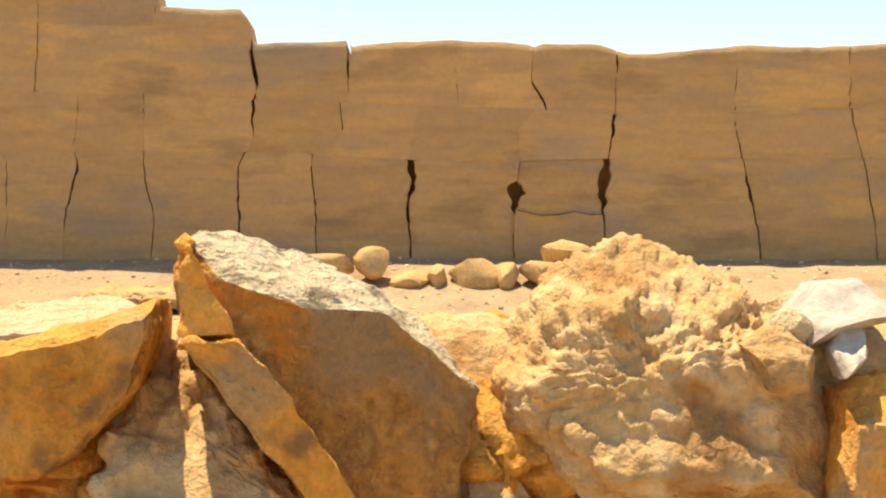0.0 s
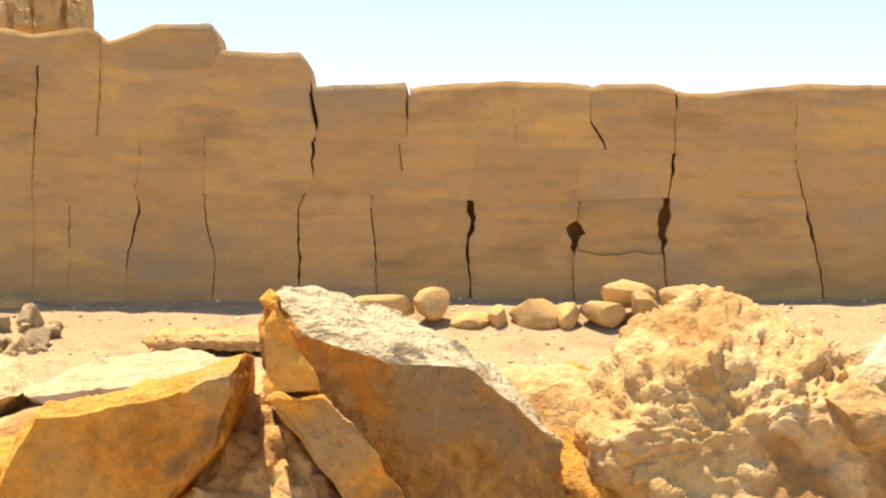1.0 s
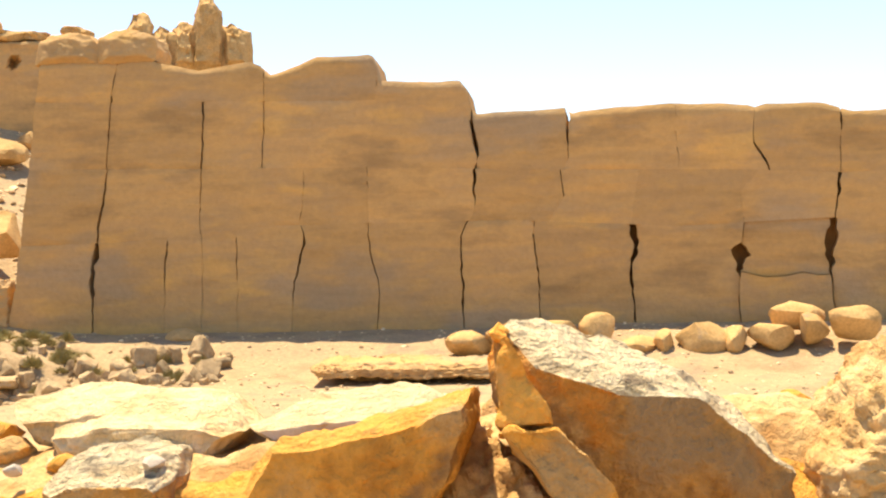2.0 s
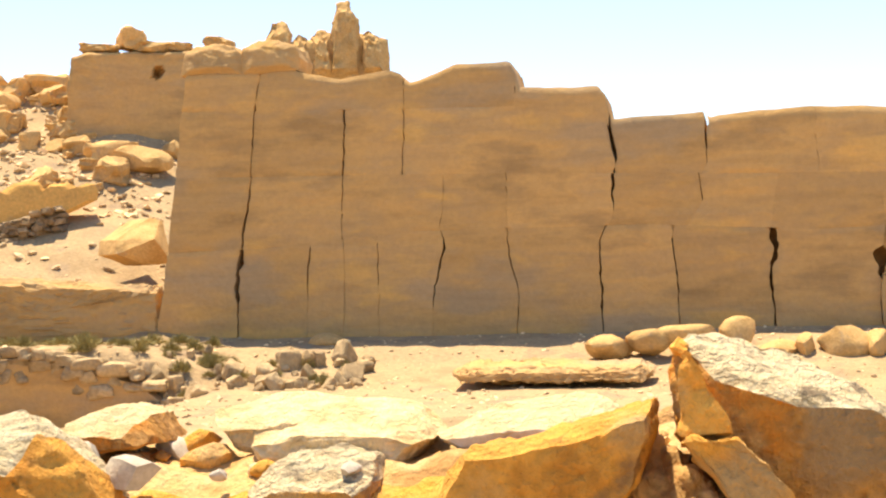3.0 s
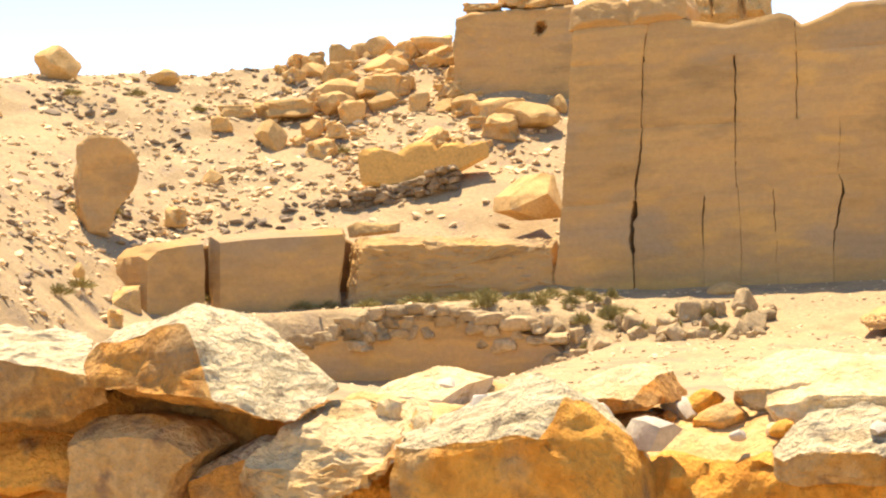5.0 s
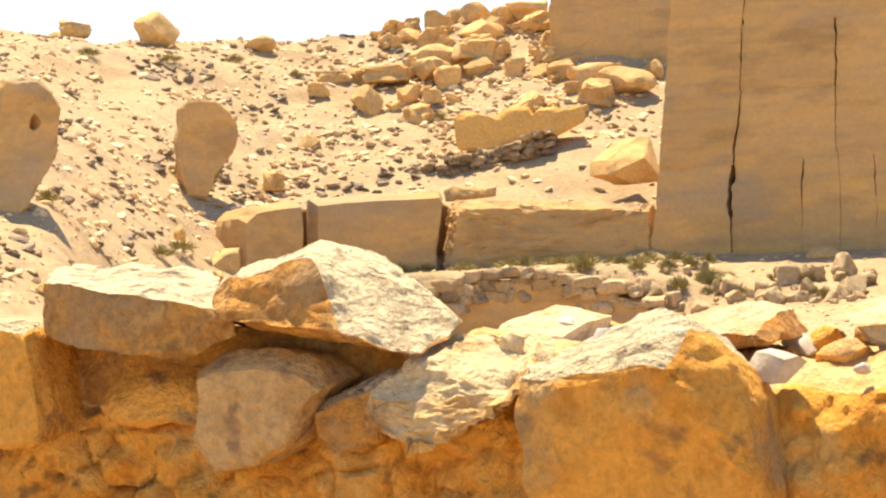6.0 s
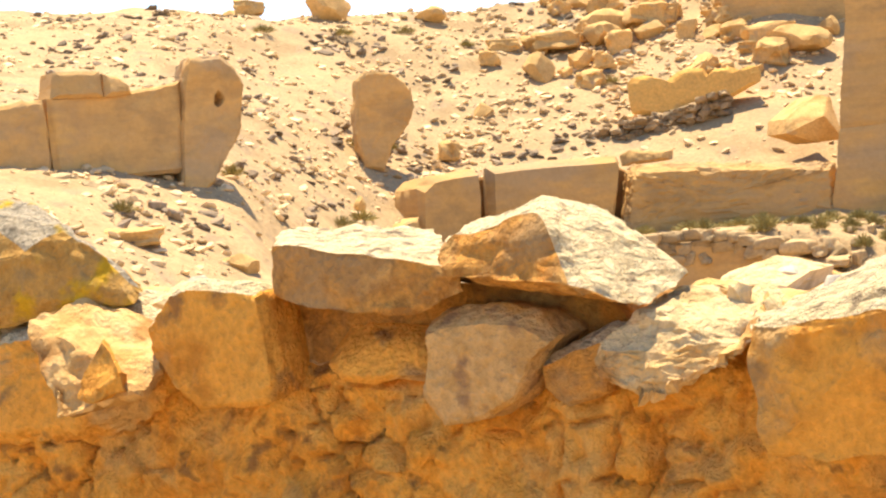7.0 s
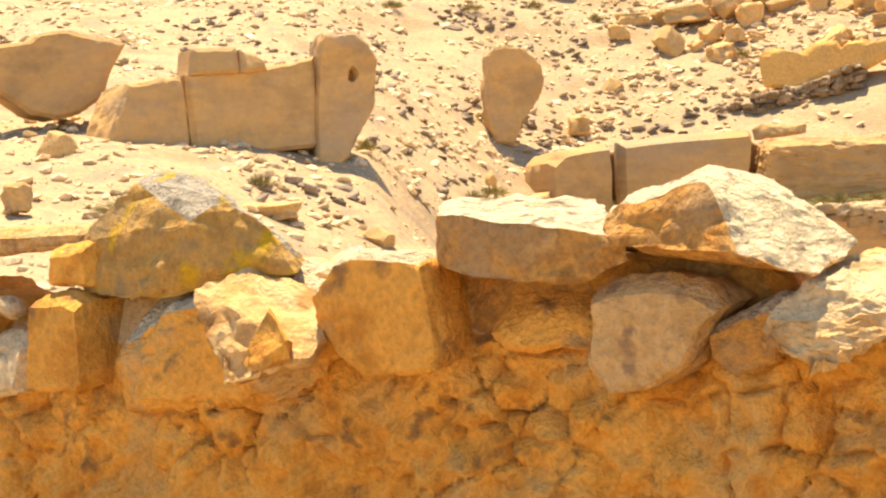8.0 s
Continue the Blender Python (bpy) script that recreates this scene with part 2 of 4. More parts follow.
def boulder(size, seed, rough=0.22, detail=3, flat=0.0):
    """A weathered boulder about its own centre: facets cut off a rough ball."""
    rnd = random.Random(seed)
    bm = bmesh.new()
    bmesh.ops.create_icosphere(bm, subdivisions=detail, radius=0.5)
    planes = [(Vector((rnd.uniform(-1, 1), rnd.uniform(-1, 1), rnd.uniform(-0.8, 1))).normalized(), rnd.uniform(0.26, 0.42) if flat < 0.25 else rnd.uniform(0.36, 0.47)) for _ in range(13)]
    for v in bm.verts:
        for n, d in planes:
            over = v.co.dot(n) - d
            if over > 0:
                v.co -= n * over * (1.0 - flat)
        v.co *= 1 + rough * 0.5 * fbm(v.co + Vector((seed * 3.1, 0, 0)), 2.2, 4)
    for v in bm.verts:
        v.co = Vector((v.co.x * size[0], v.co.y * size[1], v.co.z * size[2])) * 1.22
    return bm


def blocky(size, seed, rough=0.07):
    """A squarish broken stone about its own centre."""
    rnd = random.Random(seed)
    bm = bmesh.new()
    bmesh.ops.create_cube(bm, size=1.0)
    for v in bm.verts:
        v.co += Vector((rnd.uniform(-0.2, 0.2), rnd.uniform(-0.18, 0.12), rnd.uniform(-0.2, 0.2)))
    bmesh.ops.bevel(bm, geom=bm.edges[:], offset=0.09, segments=1, affect="EDGES")
    bmesh.ops.triangulate(bm, faces=bm.faces)
    bmesh.ops.subdivide_edges(bm, edges=bm.edges, cuts=2, use_grid_fill=True)
    for _ in range(2):
        bmesh.ops.smooth_vert(bm, verts=bm.verts, factor=0.5, use_axis_x=True, use_axis_y=True, use_axis_z=True)
    roughen(bm, rough * 1.3, 2.6, seed * 1.7, 5)
    for v in bm.verts:
        v.co = Vector((v.co.x * size[0], v.co.y * size[1], v.co.z * size[2]))
    return bm


# ---- ground ----
R0 = [(-180, 26), (-30, 22.5), (0, 20.7), (20, 21.9), (28, 22.0), (34.0, 21.6), (36.5, 20.2), (39, 17.8), (42, 14.8), (50, 11.2), (70, 10), (180, 14)]
SLOPE = [(-180, 0.02), (-10, 0.03), (0, 0.10), (8, 0.22), (14, 0.38), (22, 0.50), (27, 0.48), (30, 0.47), (34.0, 0.475), (36.5, 0.415), (39, 0.34), (42, 0.295), (50, 0.24), (70, 0.22), (100, 0.1), (180, 0.02)]
CREST = [(-180, 32), (0, 31), (22, 31.0), (30, 30.5), (36, 30.0), (45, 29.0), (180, 30)]


def bend(x):
    """How far the retaining wall curves towards the court at its west end."""
    k = min(1.0, max(0.0, (-8.3 - x) / 2.6))
    return 1 - 0.065 * k * k


def ground(x, y, bumps=True):
    """The height of the terrain: a terrace that steps up to the long wall, and the hillside behind and to its west."""
    r, a = math.hypot(x, y), math.degrees(math.atan2(-x, y))
    r0, s, crest = lerp_at(R0, a), lerp_at(SLOPE, a), lerp_at(CREST, a)
    near = lerp_at([(0, -0.62), (0.62, -0.60), (0.80, -0.58), (0.885, -0.50), (0.925, -0.30), (0.95, -0.11), (1.0, 0.0)], min(r / r0, 1.0))
    if a > 26:
        k = min(1.0, (a - 26) / 10)
        near = near * (1 - k) + k * lerp_at([(0, -0.62), (0.35, -0.5), (0.7, -0.1), (1.0, 0.0)], min(r / r0, 1.0))
    near -= 0.5 * min(1.0, max(0.0, (4.6 - y) / 1.2)) if r < 9 else 0.0
    # sunken court before the retaining wall
    court = min(1.0, max(0.0, (x + 11.6) / 0.7)) * min(1.0, max(0.0, (-6.5 - x) / 1.6)) * min(1.0, max(0.0, (18.75 * bend(x) - y) / 0.35)) * min(1.0, max(0.0, (y - 12) / 3))
    near -= 0.62 * court
    # level terrace between the retaining wall and the low wall
    shelf = min(1.0, max(0.0, (-6.8 - x) / 1.4)) * min(1.0, max(0.0, (x + 14.5) / 2.0)) * min(1.0, max(0.0, (y - 18.45 * bend(x)) / 0.35)) * min(1.0, max(0.0, (r0 + 0.3 - r) / 0.3))
    near += shelf * max(0.0, -0.02 - near)
    up = s * max(0.0, min(r, crest) - r0)
    far = max(0.0, r - crest)
    z = near + up - 0.10 * min(far, 40) * (1 if a > 5 else 0.2)
    if bumps:
        rise = min(1.0, max(0.0, (r - r0) / 4))
        fade = 1.0 if r < 60 else 60 / r
        z += fade * (0.02 + 0.16 * rise) * fbm((x, y, 3.0), 0.5, 6) + 0.022 * fade * fbm((x, y, 9.0), 2.6, 4)
    return z


def build_ground():
    angles = [a * 0.4 for a in range(-50, 160)]
    angles = [a * 8.0 for a in range(-22, -2)] + angles + [a * 8.0 for a in range(8, 23)]
    radii = [0.4, 1, 2, 3, 4, 5, 6, 7, 8] + [8 + 0.14 * k for k in range(1, 172)] + [33.5, 36, 40, 46, 54, 66, 90, 140, 240, 500, 1200, 3000]
    verts, faces = [(0, 0, ground(0, 0))], []
    n, m = len(angles), len(radii)
    for a in angles:
        for r in radii:
            x, y = -math.sin(radians(a)) * r, math.cos(radians(a)) * r
            verts.append((x, y, ground(x, y)))
    for i in range(n):
        j = (i + 1) % n
        faces.append((0, 1 + i * m, 1 + j * m))
        for k in range(m - 1):
            faces.append((1 + i * m + k, 1 + i * m + k + 1, 1 + j * m + k + 1, 1 + j * m + k))
    me = bpy.data.meshes.new("ground")
    me.from_pydata(verts, [], faces)
    me.polygons.foreach_set("use_smooth", [True] * len(faces))
    me.materials.append(SAND)
    me.update()
    bm = bmesh.new()
    bm.from_mesh(me)
    bmesh.ops.recalc_face_normals(bm, faces=bm.faces)
    bm.to_mesh(me)
    bm.free()
    return tagged(new("ground", me), "pale stony desert sand rising into a hillside", "ground", kind="structure")


build_ground()

# ---- the long rammed-earth wall ----
WALL_Y, WALL_T = 20.6, 0.75
LEFT = [(-0.6, -8.25), (-0.05, -8.19), (1.01, -8.02), (2.07, -7.89), (2.91, -7.79), (3.44, -7.70)]
LINE_LOW = [(-8.3, 1.10), (-6.8, 1.12), (-4.7, 1.27), (-1.9, 1.26), (0.15, 1.13), (2, 1.18), (12, 1.2)]
LINE_MID = [(-8.3, 2.07), (-3.6, 1.95), (-1.2, 1.85), (1, 1.78), (2.1, 1.71), (3.4, 1.73), (4.5, 1.78), (12, 1.85)]
LINE_CAP = [(-8.3, 2.92), (-5, 2.81), (-3.4, 2.77)]
WALL_TOP = [(-8, 3.40), (-6.3, 3.38), (-6.05, 3.31), (-5.69, 3.21), (-5.33, 3.27), (-5.05, 3.31), (-4.88, 3.24), (-4.84, 3.13), (-4.62, 3.18), (-4.2, 3.33), (-3.55, 3.33), (-3.47, 3.29), (-3.42, 3.01), (-2.44, 2.97), (-2.34, 2.85), (-2.29, 2.57), (-1.17, 2.60), (-1.1, 2.52), (-0.98, 2.56), (0.11, 2.61), (1.02, 2.56), (1.08, 2.53), (1.19, 2.57), (1.87, 2.56), (2.07, 2.48), (2.21, 2.44), (2.82, 2.46), (3.57, 2.54), (4.52, 2.51), (4.72, 2.54), (5.3, 2.56), (6.4, 2.5), (8, 2.55), (12, 2.5)]


def joint(points, gap=0.012, wide=()):
    """An upright joint: (z, x) from low to high, its gap, and (z, gap) where it opens up."""
    return ([p[0] for p in points], [p[1] for p in points], gap, wide)


def joint_at(j, z, side):
    zs, xs, gap, wide = j
    x = float(np.interp(z, zs, xs)) + 0.024 * fbm((xs[0] * 3, 0, z), 2.6, 4) + 0.012 * fbm((xs[0] * 3, 4, z), 11.0, 3)
    g = 0.8 * gap * (0.20 + 0.46 * max(0.0, 1 + 1.6 * noise.noise(Vector((xs[0] * 5, 2.0, z * 2.6)))))
    for wz, wg, half in wide:
        g = max(g, wg * max(0.0, 1 - ((z - wz) / half) ** 4) * (0.6 + 0.75 * noise.noise(Vector((xs[0] * 7, side * 3.0, z * 9.0)))))
    return x + side * g / 2


EDGE = joint([(z, x) for z, x in LEFT], 0.0)
LOW = [EDGE, joint([(-0.4, -7.13), (0.03, -7.12), (0.77, -7.08), (1.19, -7.03)], 0.035, [(0.82, 0.11, 0.45)]), joint([(-0.4, -6.2), (0.5, -6.16), (1.1, -6.13)], 0.006, [(0.8, 0.03, 0.35)]),
       joint([(-0.4, -5.7), (1.3, -5.68)], 0.008), joint([(-0.4, -5.25), (1.07, -5.25)], 0.006, [(0.85, 0.022, 0.3)]), joint([(-0.4, -4.6), (0.57, -4.54), (1.05, -4.39), (1.44, -4.49)], 0.008, [(0.8, 0.045, 0.5)]),
       joint([(-0.4, -3.52), (0.54, -3.50), (1.1, -3.60)], 0.022), joint([(-0.4, -2.45), (0.11, -2.45), (1.07, -2.47), (1.4, -2.34)], 0.022, [(0.6, 0.04, 0.6)]), joint([(-0.4, -1.53), (0.29, -1.53), (1.18, -1.58)], 0.022),
       joint([(-0.4, -0.39), (-0.07, -0.39), (0.6, -0.42), (0.94, -0.36), (1.25, -0.40)], 0.045, [(0.98, 0.14, 0.3)]), joint([(-0.4, 0.84), (0.5, 0.87), (0.84, 0.89), (1.2, 0.93)], 0.010, [(0.79, 0.30, 0.10), (0.64, 0.17, 0.12)]),
       joint([(-0.4, 1.93), (0.14, 1.94), (0.55, 1.92), (1.08, 1.96), (1.3, 2.0)], 0.03, [(0.9, 0.18, 0.34)]), joint([(-0.4, 3.88), (0.37, 3.78), (0.85, 3.67), (1.2, 3.6)], 0.03, [(0.8, 0.06, 0.2)]),
       joint([(-0.4, 5.25), (0.37, 5.2), (1.2, 5.05)], 0.03), joint([(-0.4, 6.7), (1.2, 6.6)], 0.02), joint([(-0.4, 8.1), (1.2, 8.0)], 0.0)]
MID = [EDGE, joint([(1.1, -7.03), (2.03, -6.87)], 0.042), joint([(1.2, -5.70), (2.06, -5.68)], 0.020), joint([(1.2, -4.45), (2.0, -4.38)], 0.005), joint([(1.1, -3.60), (1.95, -3.60)], 0.006),
       joint([(1.1, -2.40), (1.41, -2.30), (1.95, -2.27)], 0.012, [(1.9, 0.05, 0.5)]), joint([(1.2, -1.42), (1.5, -1.21), (1.85, -1.24)], 0.02), joint([(1.2, -0.40), (1.85, -0.3)], 0.004), joint([(1.1, 0.93), (1.5, 0.9), (1.85, 1.15)], 0.006),
       joint([(1.1, 1.98), (1.61, 2.05), (1.8, 2.06)], 0.02, [(1.62, 0.075, 0.2)]), joint([(1.2, 3.6), (1.73, 3.47)], 0.026), joint([(1.2, 5.05), (1.8, 4.89)], 0.03), joint([(1.2, 6.6), (1.85, 6.4)], 0.02), joint([(1.2, 8), (1.85, 8)], 0.0)]
TOP = [EDGE, joint([(2.03, -6.87), (2.74, -6.82), (2.95, -6.8)], 0.042), joint([(2.06, -5.68), (2.83, -5.63)], 0.045), joint([(2.04, -4.91), (2.85, -4.87)], 0.03), joint([(1.95, -3.60), (2.75, -3.47), (3.4, -3.44)], 0.006),
       joint([(1.95, -2.26), (2.16, -2.24), (2.61, -2.30), (3, -2.3)], 0.05), joint([(1.85, -1.2), (1.98, -1.13), (2.6, -1.14)], 0.022, [(2.45, 0.05, 0.35)]), joint([(1.8, 0.17), (2.6, 0.16)], 0.004), joint([(1.78, 1.24), (2.11, 1.07), (2.6, 1.08)], 0.014),
       joint([(1.7, 2.06), (2.5, 2.10)], 0.022, [(2.5, 0.06, 0.15)]), joint([(1.7, 3.5), (2.5, 3.53)], 0.004), joint([(1.7, 4.89), (2.5, 4.89)], 0.02), joint([(1.8, 6.4), (2.6, 6.4)], 0.02), joint([(1.8, 8), (2.6, 8)], 0.0)]
CAP = [EDGE, joint([(2.9, -6.80), (3.4, -6.73)], 0.06), joint([(2.8, -4.87), (3.3, -4.86)], 0.012), joint([(2.7, -3.47), (3.4, -3.44)], 0.0)]


def wall_block(left, right, low, high, parent, proud=0.0, top=False, name="block"):
    """One rammed-earth lift between two joints and two course lines, eroded and rounded along its edges."""
    mid = 0.5 * (float(np.interp(1.5, left[0], left[1])) + float(np.interp(1.5, right[0], right[1])))
    width = float(np.interp(1.5, right[0], right[1]) - np.interp(1.5, left[0], left[1]))
    tall = lerp_at(high, mid) - lerp_at(low, mid)
    nx, nz = max(4, int(width / 0.05)), max(4, int(tall / 0.045))
    verts, faces = [], []
    for k in range(nz + 1):
        for i in range(nx + 1):
            w, u = k / nz, i / nx
            z_guess = lerp_at(low, mid) + w * tall
            x = joint_at(left, z_guess, 1) * (1 - u) + joint_at(right, z_guess, -1) * u
            z = lerp_at(low, x) * (1 - w) + lerp_at(high, x) * w
            z += 0.018 * fbm((x, 0, 1.7), 2.2, 3) * (w if top else 0.0)
            edge_x, edge_z = min(u, 1 - u) * width, min(w, 1 - w) * tall
            open_by = min(1.0, (left if u < 0.5 else right)[2] / 0.03)
            back = 0.030 * max(0.0, open_by - 0.25) * math.exp(-edge_x / 0.03) + (0.05 * math.exp(-edge_z / 0.04) if top and w > 0.5 else 0.0)
            y = WALL_Y + back - proud + 0.016 * fbm((x, 0, z), 1.6, 5) + 0.010 * fbm((x * 0.5, 0, z * 4), 2.5, 4) + 0.018 * max(0, 3.4 - z) * -0.3
            if not top or w < 0.5:
                y += 0.045 * max(0.0, noise.noise(Vector((x * 1.1, 7.0, z))) + 0.12) * math.exp(-edge_z / 0.02)
            verts.append((x, y, z))
    row = nx + 1
    for k in range(nz):
        for i in range(nx):
            a = k * row + i
            faces.append((a, a + 1, a + row + 1, a + row))
    # sides and back
    rim = [i for i in range(row)] + [k * row + nx for k in range(1, nz + 1)] + [nz * row + i for i in range(nx - 1, -1, -1)] + [k * row for k in range(nz - 1, 0, -1)]
    skirt = len(verts)
    verts += [verts[i] for i in rim]
    start = len(verts)
    for i in rim:
        x, y, z = verts[i]
        verts.append((x, WALL_Y + (WALL_T if top else 0.34), z - (0.05 if top and i >= nz * row else 0)))
    for q in range(len(rim)):
        p = (q + 1) % len(rim)
        faces.append((skirt + p, skirt + q, start + q, start + p))
    faces.append(tuple(start + q for q in range(len(rim))))
    me = bpy.data.meshes.new(name)
    me.from_pydata(verts, [], faces)
    me.polygons.foreach_set("use_smooth", [i < nx * nz for i in range(len(faces))])
    me.materials.append(TAPIA)
    me.update()
    ob = new(name, me)
    ob.parent = parent
    return ob


def build_long_wall():
    wall = tagged(new("wall_long"), "tall cracked rammed-earth wall of brown tapia blocks", "wall", kind="structure")
    rnd = random.Random(4)
    foot = [(-9, -0.45), (12, -0.6)]
    for row, low, high, top in ((LOW, foot, LINE_LOW, False), (MID, LINE_LOW, LINE_MID, False), (TOP, LINE_MID, None, True), (CAP, LINE_CAP, WALL_TOP, True)):
        for a, b in zip(row, row[1:]):
            x = 0.5 * (a[1][-1] + b[1][-1])
            upper, capped = high, top
            if upper is None:
                upper, capped = (LINE_CAP, False) if x < -3.5 else (WALL_TOP, True)
            lo, hi = [(p[0], p[1] + 0.0003) for p in low], [(p[0], p[1] - (0 if capped else 0.0003)) for p in upper]
            if row is LOW and 0.9 < x < 1.9:
                ledge = [(0.8, 0.58), (1.0, 0.53), (1.15, 0.49), (1.4, 0.50), (1.6, 0.54), (1.75, 0.50), (2.1, 0.51)]
                wall_block(a, b, lo, ledge, wall, 0.05)
                wall_block(a, b, [(p, q + 0.008) for p, q in ledge], hi, wall, -0.03)
                continue
            wall_block(a, b, lo, hi, wall, 0.0, capped)
    # earth core sheet behind the joints, coloured dark as the shade in them
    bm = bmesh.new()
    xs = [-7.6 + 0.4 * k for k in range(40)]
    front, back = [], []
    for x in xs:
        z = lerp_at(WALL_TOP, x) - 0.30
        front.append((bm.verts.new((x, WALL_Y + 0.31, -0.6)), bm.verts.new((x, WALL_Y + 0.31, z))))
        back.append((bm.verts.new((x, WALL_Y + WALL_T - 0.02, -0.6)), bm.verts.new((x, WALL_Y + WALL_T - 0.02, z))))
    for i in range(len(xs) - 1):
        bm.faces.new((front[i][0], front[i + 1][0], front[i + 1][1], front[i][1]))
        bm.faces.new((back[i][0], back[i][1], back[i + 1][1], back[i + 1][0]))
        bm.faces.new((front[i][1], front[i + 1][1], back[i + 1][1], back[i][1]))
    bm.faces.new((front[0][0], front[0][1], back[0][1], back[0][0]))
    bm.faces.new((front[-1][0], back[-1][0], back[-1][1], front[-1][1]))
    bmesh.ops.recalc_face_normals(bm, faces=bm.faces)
    part("wall_core", bm, CRACK_SHADE, wall, "dark earth sheet standing for shade in the cracks", smooth=False)


build_long_wall()


def lump(x0, z0, x1, z1, y, thick, seed, mat, name, label, category, group="", rough=0.2, detail=3, flat=0.15):
    """A boulder that fills the given breadth and height."""
    bm = boulder((x1 - x0, thick, z1 - z0), seed, rough, detail, flat)
    ob = part(name, bm, mat)
    ob.location = ((x0 + x1) / 2, y, (z0 + z1) / 2)
    return tagged(ob, label, category, group)


# eroded capping lumps on the wall's high end
for k, pts in enumerate([[(-7.80, 3.36), (-6.97, 3.36), (-6.95, 3.60), (-7.10, 3.72), (-7.35, 3.78), (-7.60, 3.76), (-7.76, 3.66)],
                         [(-6.99, 3.34), (-6.24, 3.36), (-6.20, 3.52), (-6.27, 3.68), (-6.50, 3.78), (-6.75, 3.78), (-6.96, 3.68)]]):
    ob = part("capping_lump", loft_stone(pts, WALL_Y - 0.05, 0.8, 0.05, 0.09, 0.03, 6, 20.0 + k, None, 0.9, scale=2.5, chips=0), TAPIA, crease=60)
    tagged(ob, "rounded eroded earth lump on top of the wall", "wall fragment", "wall capping")


def polar(a, r):
    return -math.sin(radians(a)) * r, math.cos(radians(a)) * r


EYE_Z = 0.48


def earth_piece(name, label, profile, ranges, thick, seed, mat=TAPIA, rough=0.02, lean=0.05, bevel=0.04, category="ruin", group="hillside ruins", cuts=6, back_scale=0.95, ridge=0.0, crown=0.0, crown_depth=0.0, hollows=(), clod=0.0):
    """An upright piece of earth wall on the line between two ranges (west end, east end); its outline by bearing west of north and elevation, in degrees."""
    a0, a1 = max(p[0] for p in profile), min(p[0] for p in profile)
    p0, p1 = Vector(polar(a0, ranges[0])), Vector(polar(a1, ranges[1]))
    along = (p1 - p0).normalized()
    across = Vector((-along.y, along.x))
    pts = []
    for a, e in profile:
        way = Vector(polar(a, 1.0))
        r = p0.dot(across) / way.dot(across)
        pts.append(((way * r - p0).dot(along), EYE_Z + r * math.tan(radians(e))))
    mid = None
    if ridge:
        mid = (sum(p[0] for p in pts) / len(pts), sum(p[1] for p in pts) / len(pts), ridge)
    bm = loft_stone(pts, 0.0, thick, lean, bevel, rough, cuts, seed, mid, back_scale, 0.0, crown, crown_depth, clod, scale=2.2, chips=0)
    for a, e, size, deep in hollows:
        way = Vector(polar(a, 1.0))
        r = p0.dot(across) / way.dot(across)
        u, z = (way * r - p0).dot(along), EYE_Z + r * math.tan(radians(e))
        for v in bm.verts:
            d = math.hypot(v.co.x - u, (v.co.z - z) * 0.75) / size
            if d < 1.0 and v.co.y < thick * 0.5:
                v.co.y += deep * (1 - d ** 4)
    ob = part(name, bm, mat)
    ob.location = (p0.x, p0.y, 0)
    ob.rotation_euler = (0, 0, math.atan2(along.y, along.x))
    return tagged(ob, label, category, group)


def beneath(ob, thing):
    """Makes a piece a part of a thing, where it stands."""
    for key in list(ob.keys()):
        if key != "label" or not ob["label"]:
            del ob[key]
    ob.parent = thing
    ob.matrix_parent_inverse = (Matrix.Translation(thing.location) @ thing.rotation_euler.to_matrix().to_4x4()).inverted()


# ---- low wall west of the long wall ----
earth_piece("earth_block", "low rammed-earth block with a rounded corner", [(35.44, -1.5), (33.33, -1.5), (33.19, 1.33), (34.10, 1.26), (34.84, 1.17), (35.25, 0.82)], (21.0, 21.5), 0.7, 1, category="wall block", group="low wall", crown=0.05, crown_depth=0.18)
earth_piece("earth_block", "long low rammed-earth block beside a wide crack", [(33.15, -1.5), (28.92, -1.5), (28.72, -0.2), (28.46, 1.13), (28.54, 1.38), (30.78, 1.40), (32.97, 1.32)], (21.5, 21.8), 0.7, 2, category="wall block", group="low wall", crown=0.05, crown_depth=0.18)
earth_piece("earth_block", "low crumbling rammed-earth block with a broken face", [(28.72, -1.6), (21.5, -1.6), (21.35, 0.50), (21.93, 0.60), (24.77, 0.84), (27.97, 1.06), (28.28, 0.83), (28.55, -0.4)], (21.8, 22.15), 0.8, 3, rough=0.035, category="wall block", group="low wall", crown=0.09, crown_depth=0.22, cuts=16, clod=0.05)
# Added piece: keeps lit sand out of the gaps, dark like their shade.
earth_piece("earth_core", "dark backing added as shade between low wall blocks", [(35.0, -1.6), (21.6, -1.6), (21.6, 0.2), (27.8, 0.6), (28.7, 1.08), (34.6, 1.02)], (22.0, 23.0), 0.25, 31, CRACK_SHADE, 0.02, category="wall core", group="low wall")
earth_piece("earth_block", "broken low stub of earth wall", [(36.78, -1.4), (35.49, -1.4), (35.42, -0.14), (36.00, -0.30), (36.6, -0.75)], (20.7, 20.9), 0.6, 4, BOULDER, 0.02, category="wall block", group="low wall")
earth_piece("earth_block", "fallen slab of earth behind the low wall", [(28.37, 1.0), (26.67, 1.1), (26.62, 1.42), (27.2, 1.40), (28.07, 1.50), (28.4, 1.35)], (22.9, 22.9), 0.5, 5, BOULDER, 0.02, category="wall block", group="low wall")

